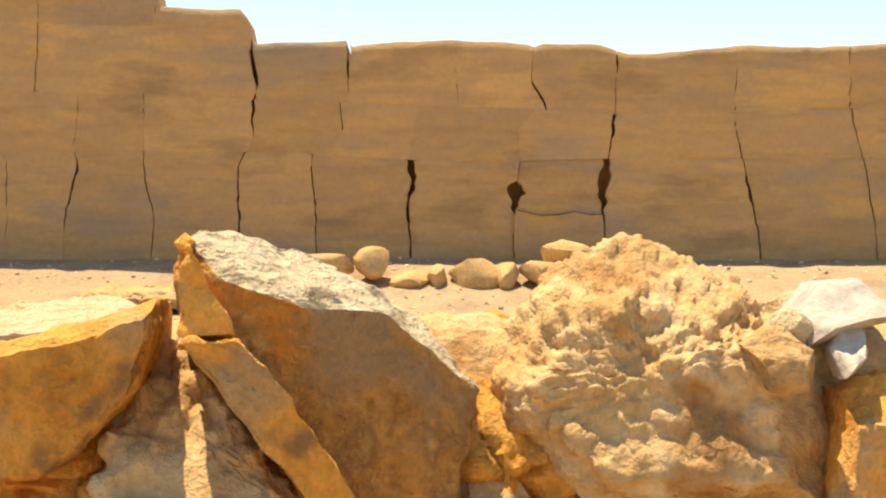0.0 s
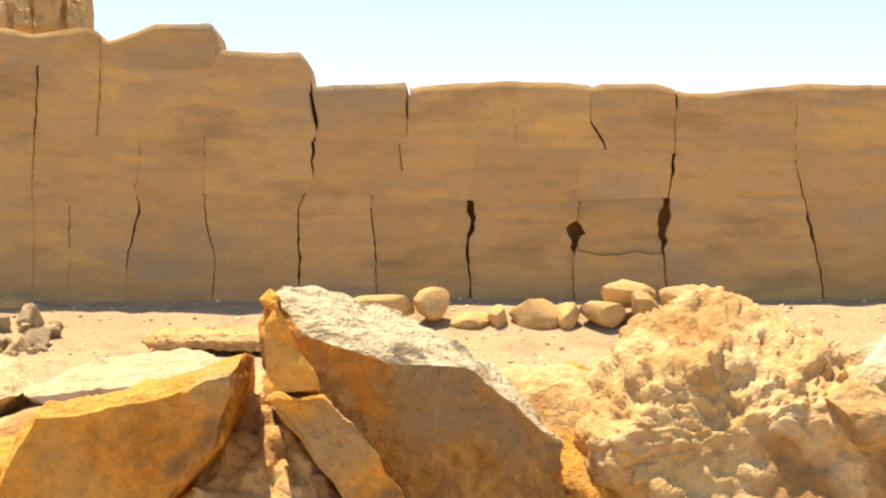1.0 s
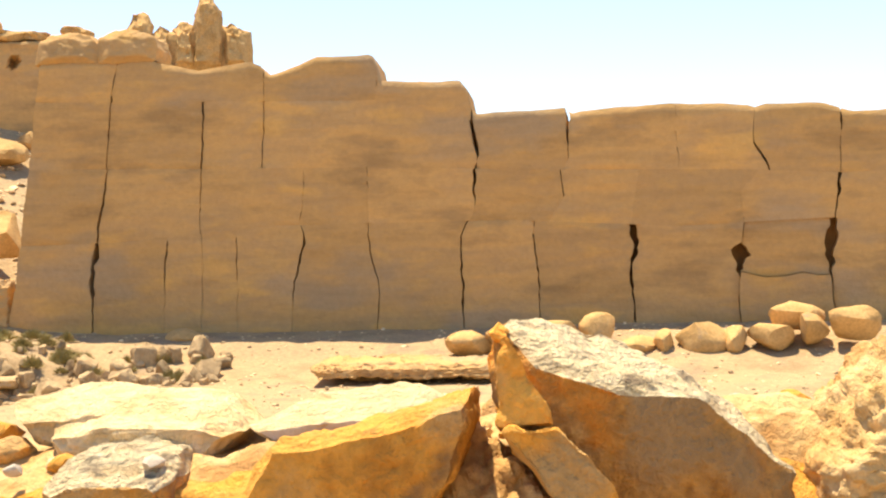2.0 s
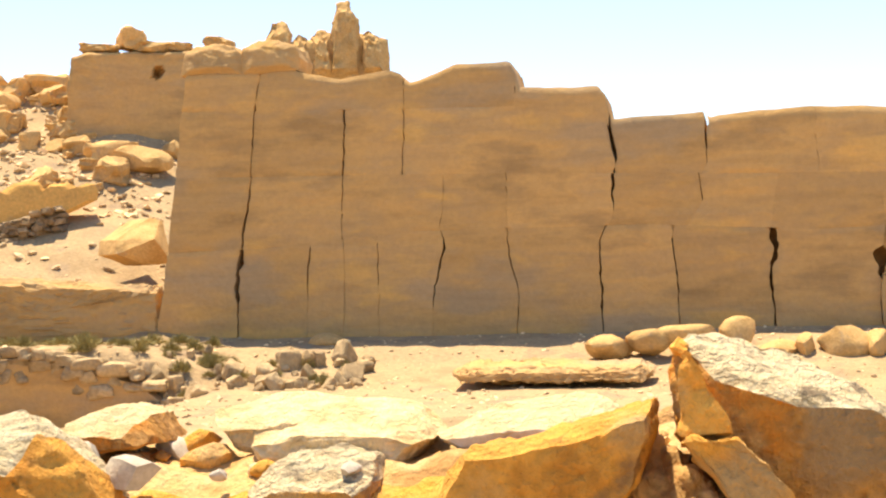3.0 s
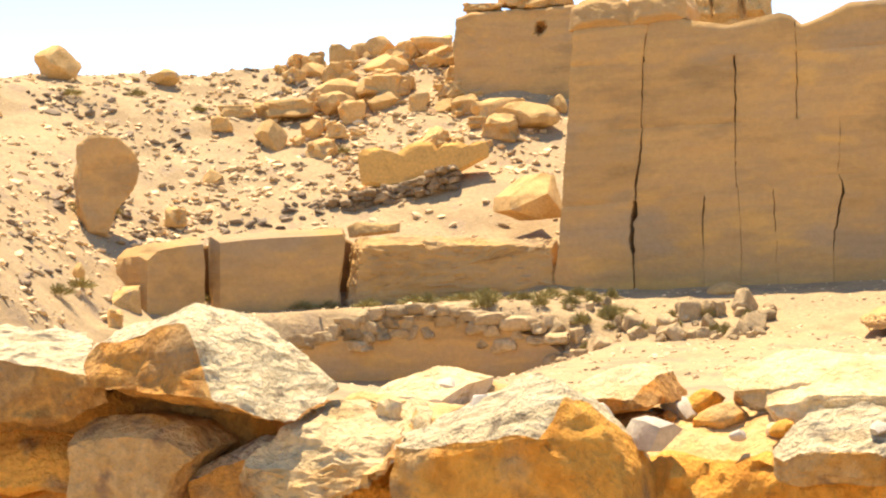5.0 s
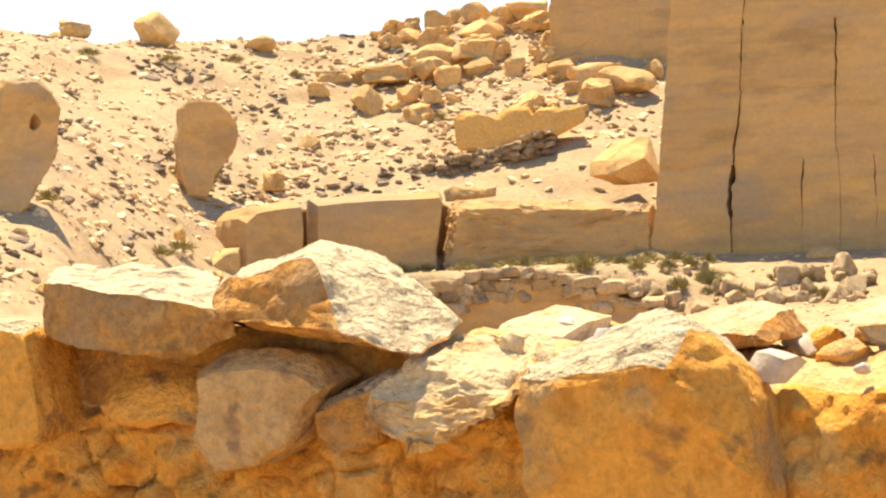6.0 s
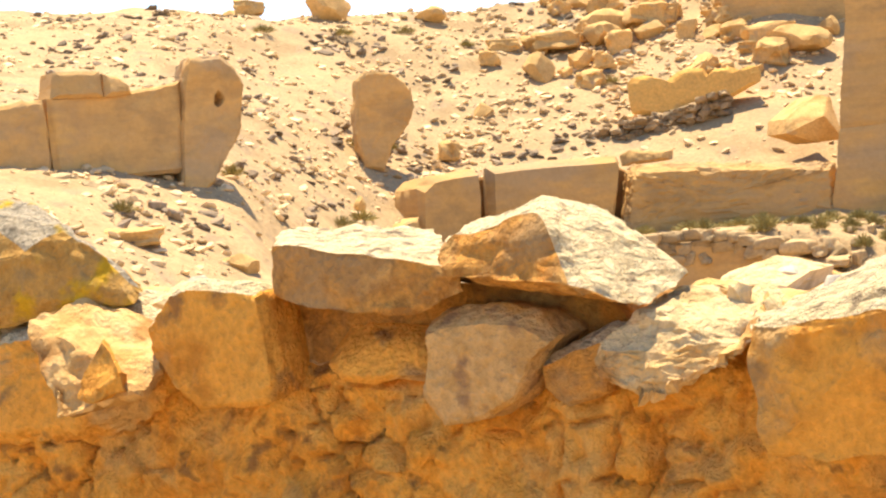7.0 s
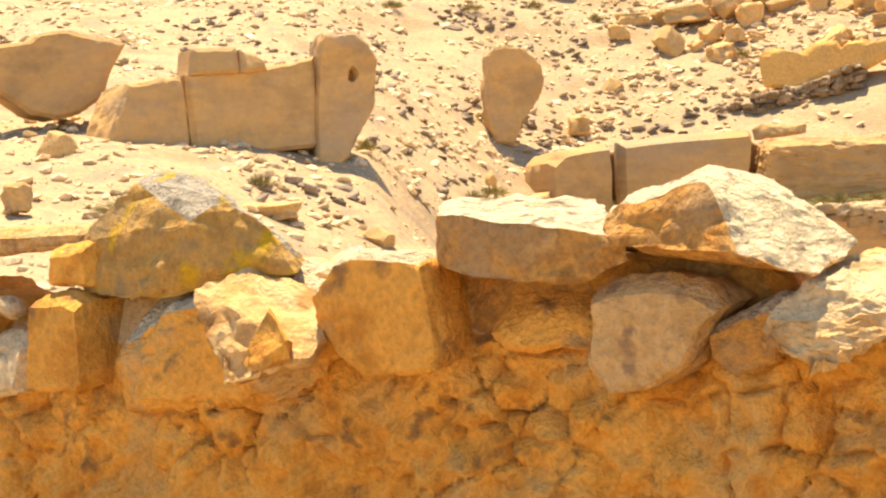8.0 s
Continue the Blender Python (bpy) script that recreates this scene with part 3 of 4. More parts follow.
# ---- ruins on the hillside ----
earth_piece("earth_wall", "upper rammed-earth wall behind the long wall", [(24.31, 4.6), (19.0, 4.6), (19.0, 8.30), (20.93, 8.23), (22.0, 8.25), (23.60, 8.21), (24.04, 8.05), (24.2, 7.0)], (28.2, 28.2), 0.8, 6, rough=0.025, group="upper wall", cuts=18, hollows=((21.25, 7.56, 0.08, 0.3),))
earth_piece("earth_wall", "scalloped ochre remnant of earth wall on dry stones", [(27.71, 2.72), (27.78, 3.17), (27.80, 3.77), (27.62, 3.93), (27.19, 3.97), (26.83, 3.87), (26.59, 3.62), (26.4, 3.78), (26.07, 4.01), (25.61, 4.08), (25.23, 4.04), (25.09, 3.80), (24.86, 3.97), (24.29, 4.0), (23.96, 3.84), (23.73, 3.98), (23.47, 3.96), (23.34, 3.74), (23.38, 3.42), (24.05, 3.10), (24.62, 2.86), (25.85, 2.64), (26.97, 2.58)], (25.0, 25.0), 0.5, 7, OCHRE_EARTH, 0.006, 0.14, 0.05, cuts=5)
ruin = earth_piece("eroded_ruin", "eroded earth ruin with rounded pinnacles on the hill", [(17.6, 6.6), (13.40, 6.6), (13.45, 8.6), (14.4, 8.8), (15.4, 8.75), (16.3, 8.6), (17.5, 8.6)], (31.0, 31.0), 0.9, 8, BOULDER, 0.05, 0.1, 0.10, cuts=8)
for k, pts in enumerate([[(17.55, 7.2), (17.60, 8.7), (17.38, 9.22), (16.96, 9.22), (16.72, 8.8), (16.70, 7.2)], [(16.85, 7.2), (16.76, 8.62), (16.46, 8.86), (16.15, 8.7), (16.05, 7.2)], [(16.18, 7.2), (16.08, 8.75), (15.78, 8.97), (15.38, 8.8), (15.3, 7.2)],
                         [(15.5, 7.2), (15.4, 9.0), (15.18, 9.82), (14.78, 9.90), (14.44, 9.3), (14.35, 7.2)], [(14.45, 7.2), (14.40, 8.75), (14.12, 8.96), (13.75, 8.7), (13.5, 7.2)]]):
    spire = earth_piece("pinnacle", "", pts, (30.86, 30.86), 0.45, 80 + k, BOULDER, 0.07, 0.10, 0.22, category="", group="", cuts=8, back_scale=0.8)
    beneath(spire, ruin)
earth_piece("boulder", "angular sandstone boulder leaning beside the wall", [(22.80, 1.62), (21.9, 1.25), (21.0, 1.25), (21.0, 2.80), (21.4, 2.84), (21.77, 2.67), (22.66, 2.11)], (22.6, 22.9), 0.7, 9, BOULDER, 0.02, 0.35, 0.05, category="boulder", ridge=0.12)
for k, (a, e, w, h) in enumerate([(23.2, 8.38, 0.42, 0.16), (22.75, 8.36, 0.26, 0.12), (22.05, 8.62, 0.40, 0.36), (21.3, 8.40, 0.55, 0.18), (20.6, 8.40, 0.40, 0.16), (19.2, 8.5, 0.5, 0.22)]):
    x, y = polar(a, 28.5)
    ob = part("boulder", blocky((w, 0.4, h), 450 + k, 0.12), BOULDER, crease=28)
    ob.location = (x, y, EYE_Z + 28.5 * math.tan(radians(e)) - 0.03)
    ob.rotation_euler = (0, 0.06 * (k % 3 - 1), 0.3 + 0.2 * k)
    tagged(ob, "blocky sandstone boulder on top of the upper wall", "boulder", "crest boulders")


# ---- fallen boulders and slab before the long wall ----
PEBBLES = [(-1.01, -0.20, -0.62, 0.15), (-1.68, -0.2, -1.01, 0.08), (-0.60, -0.38, -0.11, -0.13), (-0.18, -0.38, 0.03, -0.06), (0.02, -0.40, 0.61, -0.01), (0.58, -0.36, 0.84, -0.04), (0.86, -0.30, 1.44, -0.03), (1.10, -0.10, 1.73, 0.20), (1.40, -0.22, 1.73, 0.11), (1.74, -0.24, 2.26, 0.17), (-2.5, -0.30, -2.0, -0.05), (-2.05, -0.26, -1.6, 0.04)]
for k, (x0, z0, x1, z1) in enumerate(PEBBLES):
    lump(x0, z0, x1, z1, 19.3 + (0.25 if z0 > -0.12 else 0.0), 0.42, 60 + k, BOULDER, "boulder", "rounded pale sandstone boulder in a row below the wall", "boulder", "boulder row", 0.22, 3, 0.18)
lump(-5.96, -0.18, -5.56, 0.03, 20.0, 0.35, 90, BOULDER, "boulder", "small pale boulder at the foot of the wall", "boulder", "", 0.12, 3, 0.3)
lump(-8.22, -0.2, -7.88, 0.03, 20.0, 0.3, 91, STONE_GREY, "boulder", "small grey boulder at the wall's corner", "boulder", "", 0.15, 3, 0.2)
bm = loft_stone([(-3.86, -0.38), (-3.70, -0.47), (-3.2, -0.45), (-2.6, -0.49), (-2.1, -0.46), (-1.75, -0.48), (-1.64, -0.39), (-1.8, -0.33), (-2.3, -0.34), (-2.9, -0.31), (-3.4, -0.33), (-3.7, -0.31)], 17.7, 0.8, 0.03, 0.02, 0.03, 12, 3.0, None, 0.97, 0.06, crown=0.04, crown_depth=0.15, clod=0.025)
tagged(part("earth_slab", bm, TAPIA), "fallen flat earth slab propped above the sand", "slab", "")
for x in (-3.3, -2.1):
    lump(x - 0.16, -0.62, x + 0.16, -0.38, 18.3, 0.3, int(x * 10) + 200, BOULDER, "prop_stone", "stone under the fallen slab", "stone", "slab props", 0.15, 2)


# ---- dry-stone retaining wall ----
def build_retaining():
    wall = tagged(new("wall_retaining"), "low dry-stone retaining wall with a mud-plastered foot", "wall", kind="structure")
    rnd = random.Random(12)
    top = [(-10.9, -0.37), (-10.4, -0.26), (-9.76, -0.03), (-8.86, 0.0), (-8.08, -0.18), (-7.59, -0.28), (-7.06, -0.66)]
    bm = bmesh.new()
    cols = []

    def bent(x, y, z):
        k = bend(x)
        return x * k, y * k, 0.48 + (z - 0.48) * k

    for k in range(81):
        x = -10.95 + 3.95 * k / 80
        z = lerp_at(top, x) - 0.16
        cols.append([bm.verts.new(bent(x, 18.30 + 0.03 * fbm((x, 0, q), 2.0), -1.1 + (z + 1.1) * q / 6)) for q in range(7)] + [bm.verts.new(bent(x, 19.1, z + 0.02))])
    for a, b in zip(cols, cols[1:]):
        for q in range(7):
            bm.faces.new((a[q], b[q], b[q + 1], a[q + 1]))
    bmesh.ops.recalc_face_normals(bm, faces=bm.faces)
    part("mud_face", bm, TAPIA, wall, "smooth ochre mud face")
    shapes = [blocky((1, 1, 1), 300 + k, 0.09) for k in range(8)]
    meshes = []
    for b in shapes:
        ob = part("stone", b, STONE_FIELD, wall, crease=28)
        meshes.append(ob.data)
        bpy.data.objects.remove(ob)
    for course in range(3):
        x = -10.9 + 0.05 * course
        while x < -7.1:
            w = rnd.uniform(0.13, 0.34)
            h = rnd.uniform(0.11, 0.15)
            z = lerp_at(top, x + w / 2) - 0.06 - course * 0.135
            if course == 2 and rnd.random() < 0.35 or (course > 0 and x < -10.2):
                x += w
                continue
            ob = new("stone", rnd.choice(meshes))
            ob.parent = wall
            ob.location = bent(x + w / 2, 18.43 + rnd.uniform(-0.05, 0.03), z)
            ob.rotation_euler = (rnd.uniform(-0.1, 0.1), rnd.uniform(-0.1, 0.1), rnd.uniform(-0.2, 0.2))
            ob.scale = (w * 0.97, 0.3, h * 1.08)
            x += w * 0.96
    # tumbled end of the wall
    for _ in range(70):
        x = rnd.uniform(-7.6, -5.0)
        y = rnd.uniform(17.8, 19.5)
        s = 0.06 + 0.2 * rnd.random() ** 2
        ob = new("stone", rnd.choice(meshes))
        ob.parent = wall
        ob.location = (x, y, ground(x, y) + s * 0.2)
        ob.rotation_euler = (rnd.uniform(0, 6), rnd.uniform(0, 6), rnd.uniform(0, 6))
        ob.scale = (s * 1.2, s, s * 0.8)
    return meshes


STONE_SHAPES = build_retaining()


def dry_courses():
    """The rough dry-stone footing under the scalloped wall remnant."""
    rnd = random.Random(21)
    wall = tagged(new("wall_footing"), "dry-stone footing coloured dark as if shaded by the earth remnant", "wall", kind="structure")
    meshes = []
    for m in STONE_SHAPES:
        meshes.append(m.copy())
        meshes[-1].materials[0] = SHADED_FOOTING
    for course in range(4):
        for k in range(25):
            bearing = 29.6 - 0.205 * k + rnd.uniform(-0.06, 0.06)
            x, y = polar(bearing, 25.0)
            base = EYE_Z + 24.85 * math.tan(radians(lerp_at([(24.4, 2.85), (26.3, 2.32), (27.8, 2.10), (29.5, 2.05)], bearing)))
            if bearing > 28.2 and course == 3 or rnd.random() < 0.08:
                continue
            ob = new("stone", rnd.choice(meshes))
            ob.parent = wall
            ob.location = (x, y + rnd.uniform(-0.08, 0.08), base - 0.10 + course * 0.078)
            ob.rotation_euler = (rnd.uniform(-0.3, 0.3), rnd.uniform(-0.2, 0.2), rnd.uniform(-0.4, 0.4))
            ob.scale = (rnd.uniform(0.12, 0.20), 0.3, 0.08)


dry_courses()


# ---- hillside fragments ----
earth_piece("earth_fragment", "upright half-round earth fragment leaning on the slope", [(36.35, 1.5), (37.0, 1.6), (37.08, 2.52), (37.09, 3.54), (36.97, 4.62), (36.70, 4.84), (36.38, 4.88), (35.8, 4.72), (35.48, 4.42), (35.27, 4.05), (35.19, 3.59), (35.32, 3.2), (35.6, 2.75), (35.95, 2.3)], (22.6, 22.8), 0.42, 11, rough=0.03, cuts=12, lean=-0.05, hollows=((36.75, 3.75, 0.5, 0.07),))
earth_piece("earth_fragment", "tall eroded end of an earth wall with a hole", [(43.78, 1.0), (43.41, 1.0), (42.61, 1.6), (41.91, 2.65), (41.54, 3.32), (41.42, 4.72), (41.77, 5.40), (42.12, 5.71), (43.16, 5.73), (43.40, 4.78), (43.58, 3.11)], (17.3, 17.5), 0.5, 12, rough=0.025, cuts=16, hollows=((42.25, 4.3, 0.05, 0.16), (42.5, 3.1, 0.5, 0.05)))
earth_piece("earth_wall", "broken earth wall with an eroded end on the hillside", [(50.85, 2.0), (49.3, 2.0), (47.95, 2.2), (47.93, 4.66), (48.53, 4.58), (49.82, 4.50), (50.2, 3.7), (50.5, 3.1)], (16.3, 16.8), 0.5, 13, rough=0.03, cuts=8)
earth_piece("earth_wall", "long straight earth wall with a level seam", [(47.90, 2.1), (45.92, 1.9), (43.55, 2.0), (43.40, 5.02), (44.38, 4.82), (45.37, 4.74), (47.87, 4.72)], (16.8, 17.45), 0.5, 16, rough=0.02, cuts=12, hollows=((47.0, 3.85, 0.5, 0.03), (45.6, 3.8, 0.6, 0.035)))
earth_piece("earth_block", "earth block standing on the broken wall", [(47.87, 4.62), (46.08, 4.62), (46.08, 5.47), (47.62, 5.52)], (16.85, 17.05), 0.35, 14, rough=0.015)
earth_piece("earth_block", "small broken earth block standing on the wall", [(46.04, 4.62), (45.10, 4.62), (45.16, 4.95), (45.46, 5.25), (45.96, 5.40)], (17.05, 17.2), 0.35, 17, rough=0.015)
earth_piece("earth_fragment", "curved earth fragment high on the slope", [(56.0, 5.2), (53.92, 4.5), (52.94, 3.75), (52.15, 3.5), (51.34, 3.6), (50.58, 4.1), (50.24, 4.86), (49.61, 5.83), (50.94, 6.18), (51.46, 6.39), (52.36, 6.34), (52.74, 6.06), (53.80, 5.97), (56.0, 6.3)], (16.9, 17.3), 0.5, 15, rough=0.02)


def at_bearing(a, el, guess=20.0):
    """The point of the slope that shows under the elevation el at the bearing a."""
    best = None
    r = lerp_at(R0, a) * 0.8
    while r < lerp_at(CREST, a) + 0.5:
        x, y = polar(a, r)
        d = math.degrees(math.atan2(ground(x, y, False) - 0.48, r)) - el
        if best is None or abs(d) < best[0]:
            best = (abs(d), x, y, r)
        r += 0.1
    return best[1:]


HILL = [(-24.7, 28.4, 1.25, 0.54), (-18.9, 22.6, 0.54, 0.29), (-17.9, 23.6, 0.70, 0.48), (-13.5, 20.0, 0.32, 0.24), (-12.6, 16.4, 0.17, 0.17), (-11.7, 15.8, 0.16, 0.23), (-13.8, 23.4, 0.45, 0.36), (-14.7, 23.4, 0.32, 0.21), (-13.5, 25.1, 0.71, 0.38), (-13.1, 24.9, 0.39, 0.31), (-12.7, 25.4, 0.57, 0.28), (-14.1, 24.6, 0.66, 0.28), (-10.1, 25.05, 0.9, 0.34), (-10.6, 25.2, 0.68, 0.40), (-9.9, 26.0, 0.37, 0.28), (-14.4, 28.3, 0.44, 0.56)]
HILL += [(-13.7, 27.5, 0.56, 0.36), (-12.75, 27.7, 0.76, 0.36), (-13.3, 26.8, 0.70, 0.30), (-14.0, 26.3, 0.50, 0.35), (-14.5, 26.4, 0.45, 0.20), (-12.7, 26.1, 0.39, 0.24), (-13.4, 24.0, 0.37, 0.23), (-13.0, 24.1, 0.32, 0.23), (-13.8, 21.6, 0.30, 0.21), (-12.1, 25.4, 0.37, 0.28), (-11.6, 25.4, 0.37, 0.19), (-10.8, 24.9, 0.36, 0.18)]
HILL += [(-12.5, 9.55, 0.36, 0.21), (-10.5, 10.1, 0.48, 0.14), (-10.1, 11.0, 0.30, 0.17), (-11.2, 8.0, 0.22, 0.20), (-15.2, 27.6, 0.56, 0.40), (-14.7, 27.9, 0.50, 0.53), (-14.2, 28.1, 0.50, 0.35), (-13.5, 28.5, 0.88, 0.33), (-13.5, 25.6, 1.0, 0.30), (-14.8, 24.1, 0.47, 0.19), (-16.5, 24.6, 0.5, 0.2), (-21.5, 25.0, 0.9, 0.5), (-20.3, 24.0, 0.6, 0.4)]
for k, (x, y, w, h) in enumerate(HILL):
    ob = part("boulder", (blocky((w * 0.95, 0.5 * (w + h), h * 1.15), 400 + k, 0.16) if k % 2 else boulder((w * 1.0, 0.55 * (w + h), h * 1.4), 400 + k, 0.3, 3, 0.0)), BOULDER, crease=24)
    ob.location = (x, y, ground(x, y, False) + 0.26 * h)
    ob.rotation_euler = (0, 0, math.atan2(-x, y))
    tagged(ob, "weathered sandstone boulder half buried in the slope", "boulder", "hillside boulders")


rh = random.Random(77)
for k in range(46):
    a = rh.uniform(22.8, 30.5)
    r = lerp_at([(22, 26.4), (27, 26.2), (31, 27.0)], a) + rh.random() * 4.0
    x, y = polar(a, r)
    s = 0.14 + 0.34 * rh.random() ** 2
    ob = part("boulder", blocky((s * 1.2, s, s * 0.8), 900 + k, 0.2), BOULDER, crease=24)
    ob.location = (x, y, ground(x, y) + 0.2 * s)
    ob.rotation_euler = (rh.uniform(-0.3, 0.3), rh.uniform(-0.3, 0.3), rh.uniform(0, 6.3))
    tagged(ob, "small broken sandstone block among the hillside boulders", "boulder", "hillside boulders")


def scatter():
    """Loose stones of the hillside and the terrace."""
    rnd = random.Random(5)
    proto = []
    for k in range(6):
        b = boulder((1, 1, 0.7), 500 + k, 0.25, 1, 0.0)
        b.verts.ensure_lookup_table()
        proto.append(([v.co.copy() for v in b.verts], [[v.index for v in f.verts] for f in b.faces]))
        b.free()
    for name, count, label, span, size in (("rubble", 14000, "loose grey and tan stones strewn over the hillside", "hill", (0.015, 0.18)), ("dark_stones", 650, "dark grey-brown stones in patches on the hillside", "upper", (0.03, 0.21)), ("gravel", 6500, "small pale gravel on the terrace", "terrace", (0.008, 0.075))):
        verts, faces = [], []
        made = 0
        while made < count:
            if span == "hill":
                a, k = rnd.uniform(19, 56), rnd.random()
                r = lerp_at(R0, a) + 0.2 + k * (lerp_at(CREST, a) - lerp_at(R0, a) + 0.3)
                if noise.noise(Vector((a * 0.35, r * 0.6, 2))) < rnd.uniform(-0.5, 0.25):
                    continue
                if 20 < a < 29 and r < 25.3 and rnd.random() < 0.8:
                    continue
                s = size[0] + (size[1] - size[0]) * rnd.random() ** (3.0 if 22 < a < 32 and r > 25 else 6.0)
            elif span == "upper":
                a = rnd.uniform(28, 47)
                r = lerp_at(R0, a) + 1.5 + rnd.random() * (lerp_at(CREST, a) - lerp_at(R0, a) - 1.5)
                if noise.noise(Vector((a * 0.55, r * 0.8, 7))) < rnd.uniform(0.0, 0.35):
                    continue
                s = size[0] + (size[1] - size[0]) * rnd.random() ** 2.2
            else:
                a = rnd.uniform(-18, 34)
                r = lerp_at(R0, a) * rnd.uniform(0.66, 1.0)
                s = size[0] + (size[1] - size[0]) * rnd.random() ** 4
            x, y = polar(a, r)
            co, fa = rnd.choice(proto)
            turn = Euler((rnd.uniform(-0.5, 0.5), rnd.uniform(-0.5, 0.5), rnd.uniform(0, 6.3))).to_matrix() @ Matrix.Diagonal((rnd.uniform(0.8, 1.5), 1.0, rnd.uniform(0.45, 0.9)))
            at = Vector((x, y, ground(x, y) + s * 0.05))
            n = len(verts)
            verts += [at + turn @ (c * s) for c in co]
            faces += [[n + i for i in f] for f in fa]
            made += 1
        me = bpy.data.meshes.new(name)
        me.from_pydata(verts, [], faces)
        me.materials.append(STONE_DARK if span == "upper" else RUBBLE)
        me.update()
        tagged(new(name, me), label, "stones", kind="stuff")


scatter()


def shrub(x, y, w, h, seed):
    """A dry cushion shrub: many thin twigs with small leaves from one root."""
    rnd = random.Random(seed)
    verts, faces = [], []
    for _ in range(300):
        a, lean = rnd.uniform(0, 6.28), rnd.random() ** 0.7
        tip = Vector((math.cos(a) * lean * w / 2, math.sin(a) * lean * w / 3, h * (1 - 0.7 * lean * lean) * rnd.uniform(0.5, 1.0)))
        side = Vector((rnd.uniform(-1, 1), rnd.uniform(-1, 1), rnd.uniform(-1, 1))).normalized() * h * 0.07
        base = tip * rnd.uniform(0.3, 0.75)
        n = len(verts)
        verts += [base, base + side, tip + side * 0.4, tip]
        faces.append((n, n + 1, n + 2, n + 3))
    me = bpy.data.meshes.new("shrub")
    me.from_pydata(verts, [], faces)
    me.materials.append(SHRUB)
    me.update()
    ob = new("shrub", me)
    ob.location = (x, y, ground(x, y) - 0.01)
    return tagged(ob, "low dry olive-brown cushion shrub on the sand", "shrub", "dry shrubs")


rs = random.Random(31)
for k in range(40):
    x = -11.3 + 0.115 * k + rs.uniform(-0.1, 0.1)
    shrub(x, 19.0 + rs.uniform(-0.3, 0.9), rs.uniform(0.25, 0.6), rs.uniform(0.10, 0.20), 600 + k)
for k in range(12):
    shrub(-7.4 + 0.2 * k + rs.uniform(-0.1, 0.1), rs.uniform(18.2, 19.2), rs.uniform(0.2, 0.45), rs.uniform(0.1, 0.2), 630 + k)
for k, (a, el, w) in enumerate([(37.2, 2.35, 0.6), (36.6, 2.4, 0.5), (36.0, 2.3, 0.35), (35.5, 0.6, 0.4), (37.6, -0.1, 0.6), (38.3, -0.2, 0.5), (44.8, 2.1, 0.4), (42.0, 1.6, 0.4), (28.2, 3.9, 0.4), (36.9, 6.0, 0.6), (39.6, 6.2, 0.6), (34.8, 5.9, 0.5), (32.8, 5.5, 0.4), (51.0, 0.4, 0.8), (46.2, 0.7, 0.4), (33.0, -0.9, 0.6), (31.8, -0.9, 0.5)]):
    x, y, r = at_bearing(a, el)
    shrub(x, y, w, 0.12 + 0.1 * w, 660 + k)


# ---- the near rubble-stone wall ----
NEAR_TOP = [(-8, -0.10), (-5.6, -0.13), (-5.2, -0.10), (-4.4, -0.06), (-3.96, -0.03), (-3.65, 0.0), (-3.2, -0.04), (-2.86, -0.06), (-2.45, 0.02), (-2.0, 0.02), (-1.5, 0.06), (-1.2, 0.10), (-0.9, 0.06), (-0.5, 0.02), (0.0, 0.02), (0.5, 0.08), (1.2, 0.05), (2.5, 0.0)]


FILL = [(-8, 0.15), (-5.6, 0.18), (-5.2, 0.28), (-3.9, 0.2), (-3.75, 0.12), (-2.75, 0.12), (-2.6, 0.20), (-2.2, 0.16), (-1.6, 0.12), (-1.0, 0.16), (-0.5, 0.2), (0.2, 0.2), (0.6, 0.22), (2.5, 0.15)]


def build_near_core():
    wall = tagged(new("wall_near"), "low rubble-stone wall bedded in cracked ochre mud", "wall", kind="structure")
    bm = bmesh.new()
    nx, nz, ny = 900, 90, 20
    cols = []
    for k in range(nx + 1):
        x = -7.6 + 10.2 * k / nx
        top = lerp_at(NEAR_TOP, x)
        col = []
        for q in range(nz + 1):
            w = q / nz
            z = -1.2 + (top + 1.2) * w
            lumps = 0.07 * fbm((x, 0, z), 4.0, 5) + 0.035 * fbm((x, 3, z), 14.0, 5)
            near_cell = noise.voronoi(Vector((x * 5.5, 1.0, z * 7.5)))[0]
            lumps += 0.035 * (min(0.28, near_cell[1] - near_cell[0]) - 0.15) - 0.06 * max(0.0, 0.07 - (near_cell[1] - near_cell[0])) / 0.07 * max(0.0, noise.noise(Vector((x * 2.0, 5.0, z * 3.0))) + 0.25)
            col.append(bm.verts.new((x, 3.36 - lumps + 0.05 * max(0, w - 0.9) * 10 * 0.5, z)))
        for q in range(1, ny + 1):
            y = 3.38 + 0.75 * q / ny
            z = top + (lerp_at(FILL, x) - top) * min(1, q / 4) + 0.05 * fbm((x, y, 0), 4.5, 5)
            col.append(bm.verts.new((x, y, z)))
        col.append(bm.verts.new((x, 4.2, -1.2)))
        cols.append(col)
    for a, b in zip(cols, cols[1:]):
        for q in range(len(a) - 1):
            bm.faces.new((a[q], b[q], b[q + 1], a[q + 1]))
    bm.faces.new(list(reversed(cols[0])))
    bm.faces.new(cols[-1])
    bmesh.ops.recalc_face_normals(bm, faces=bm.faces)
    for f in bm.faces:
        if f.calc_center_median().y > 3.46:
            f.material_index = 1
    core = part("mud_core", bm, MUD, wall, "cracked ochre mud mortar", crease=60)
    core.data.materials.append(RUBBLE_PALE)
    return wall


NEAR_WALL = build_near_core()


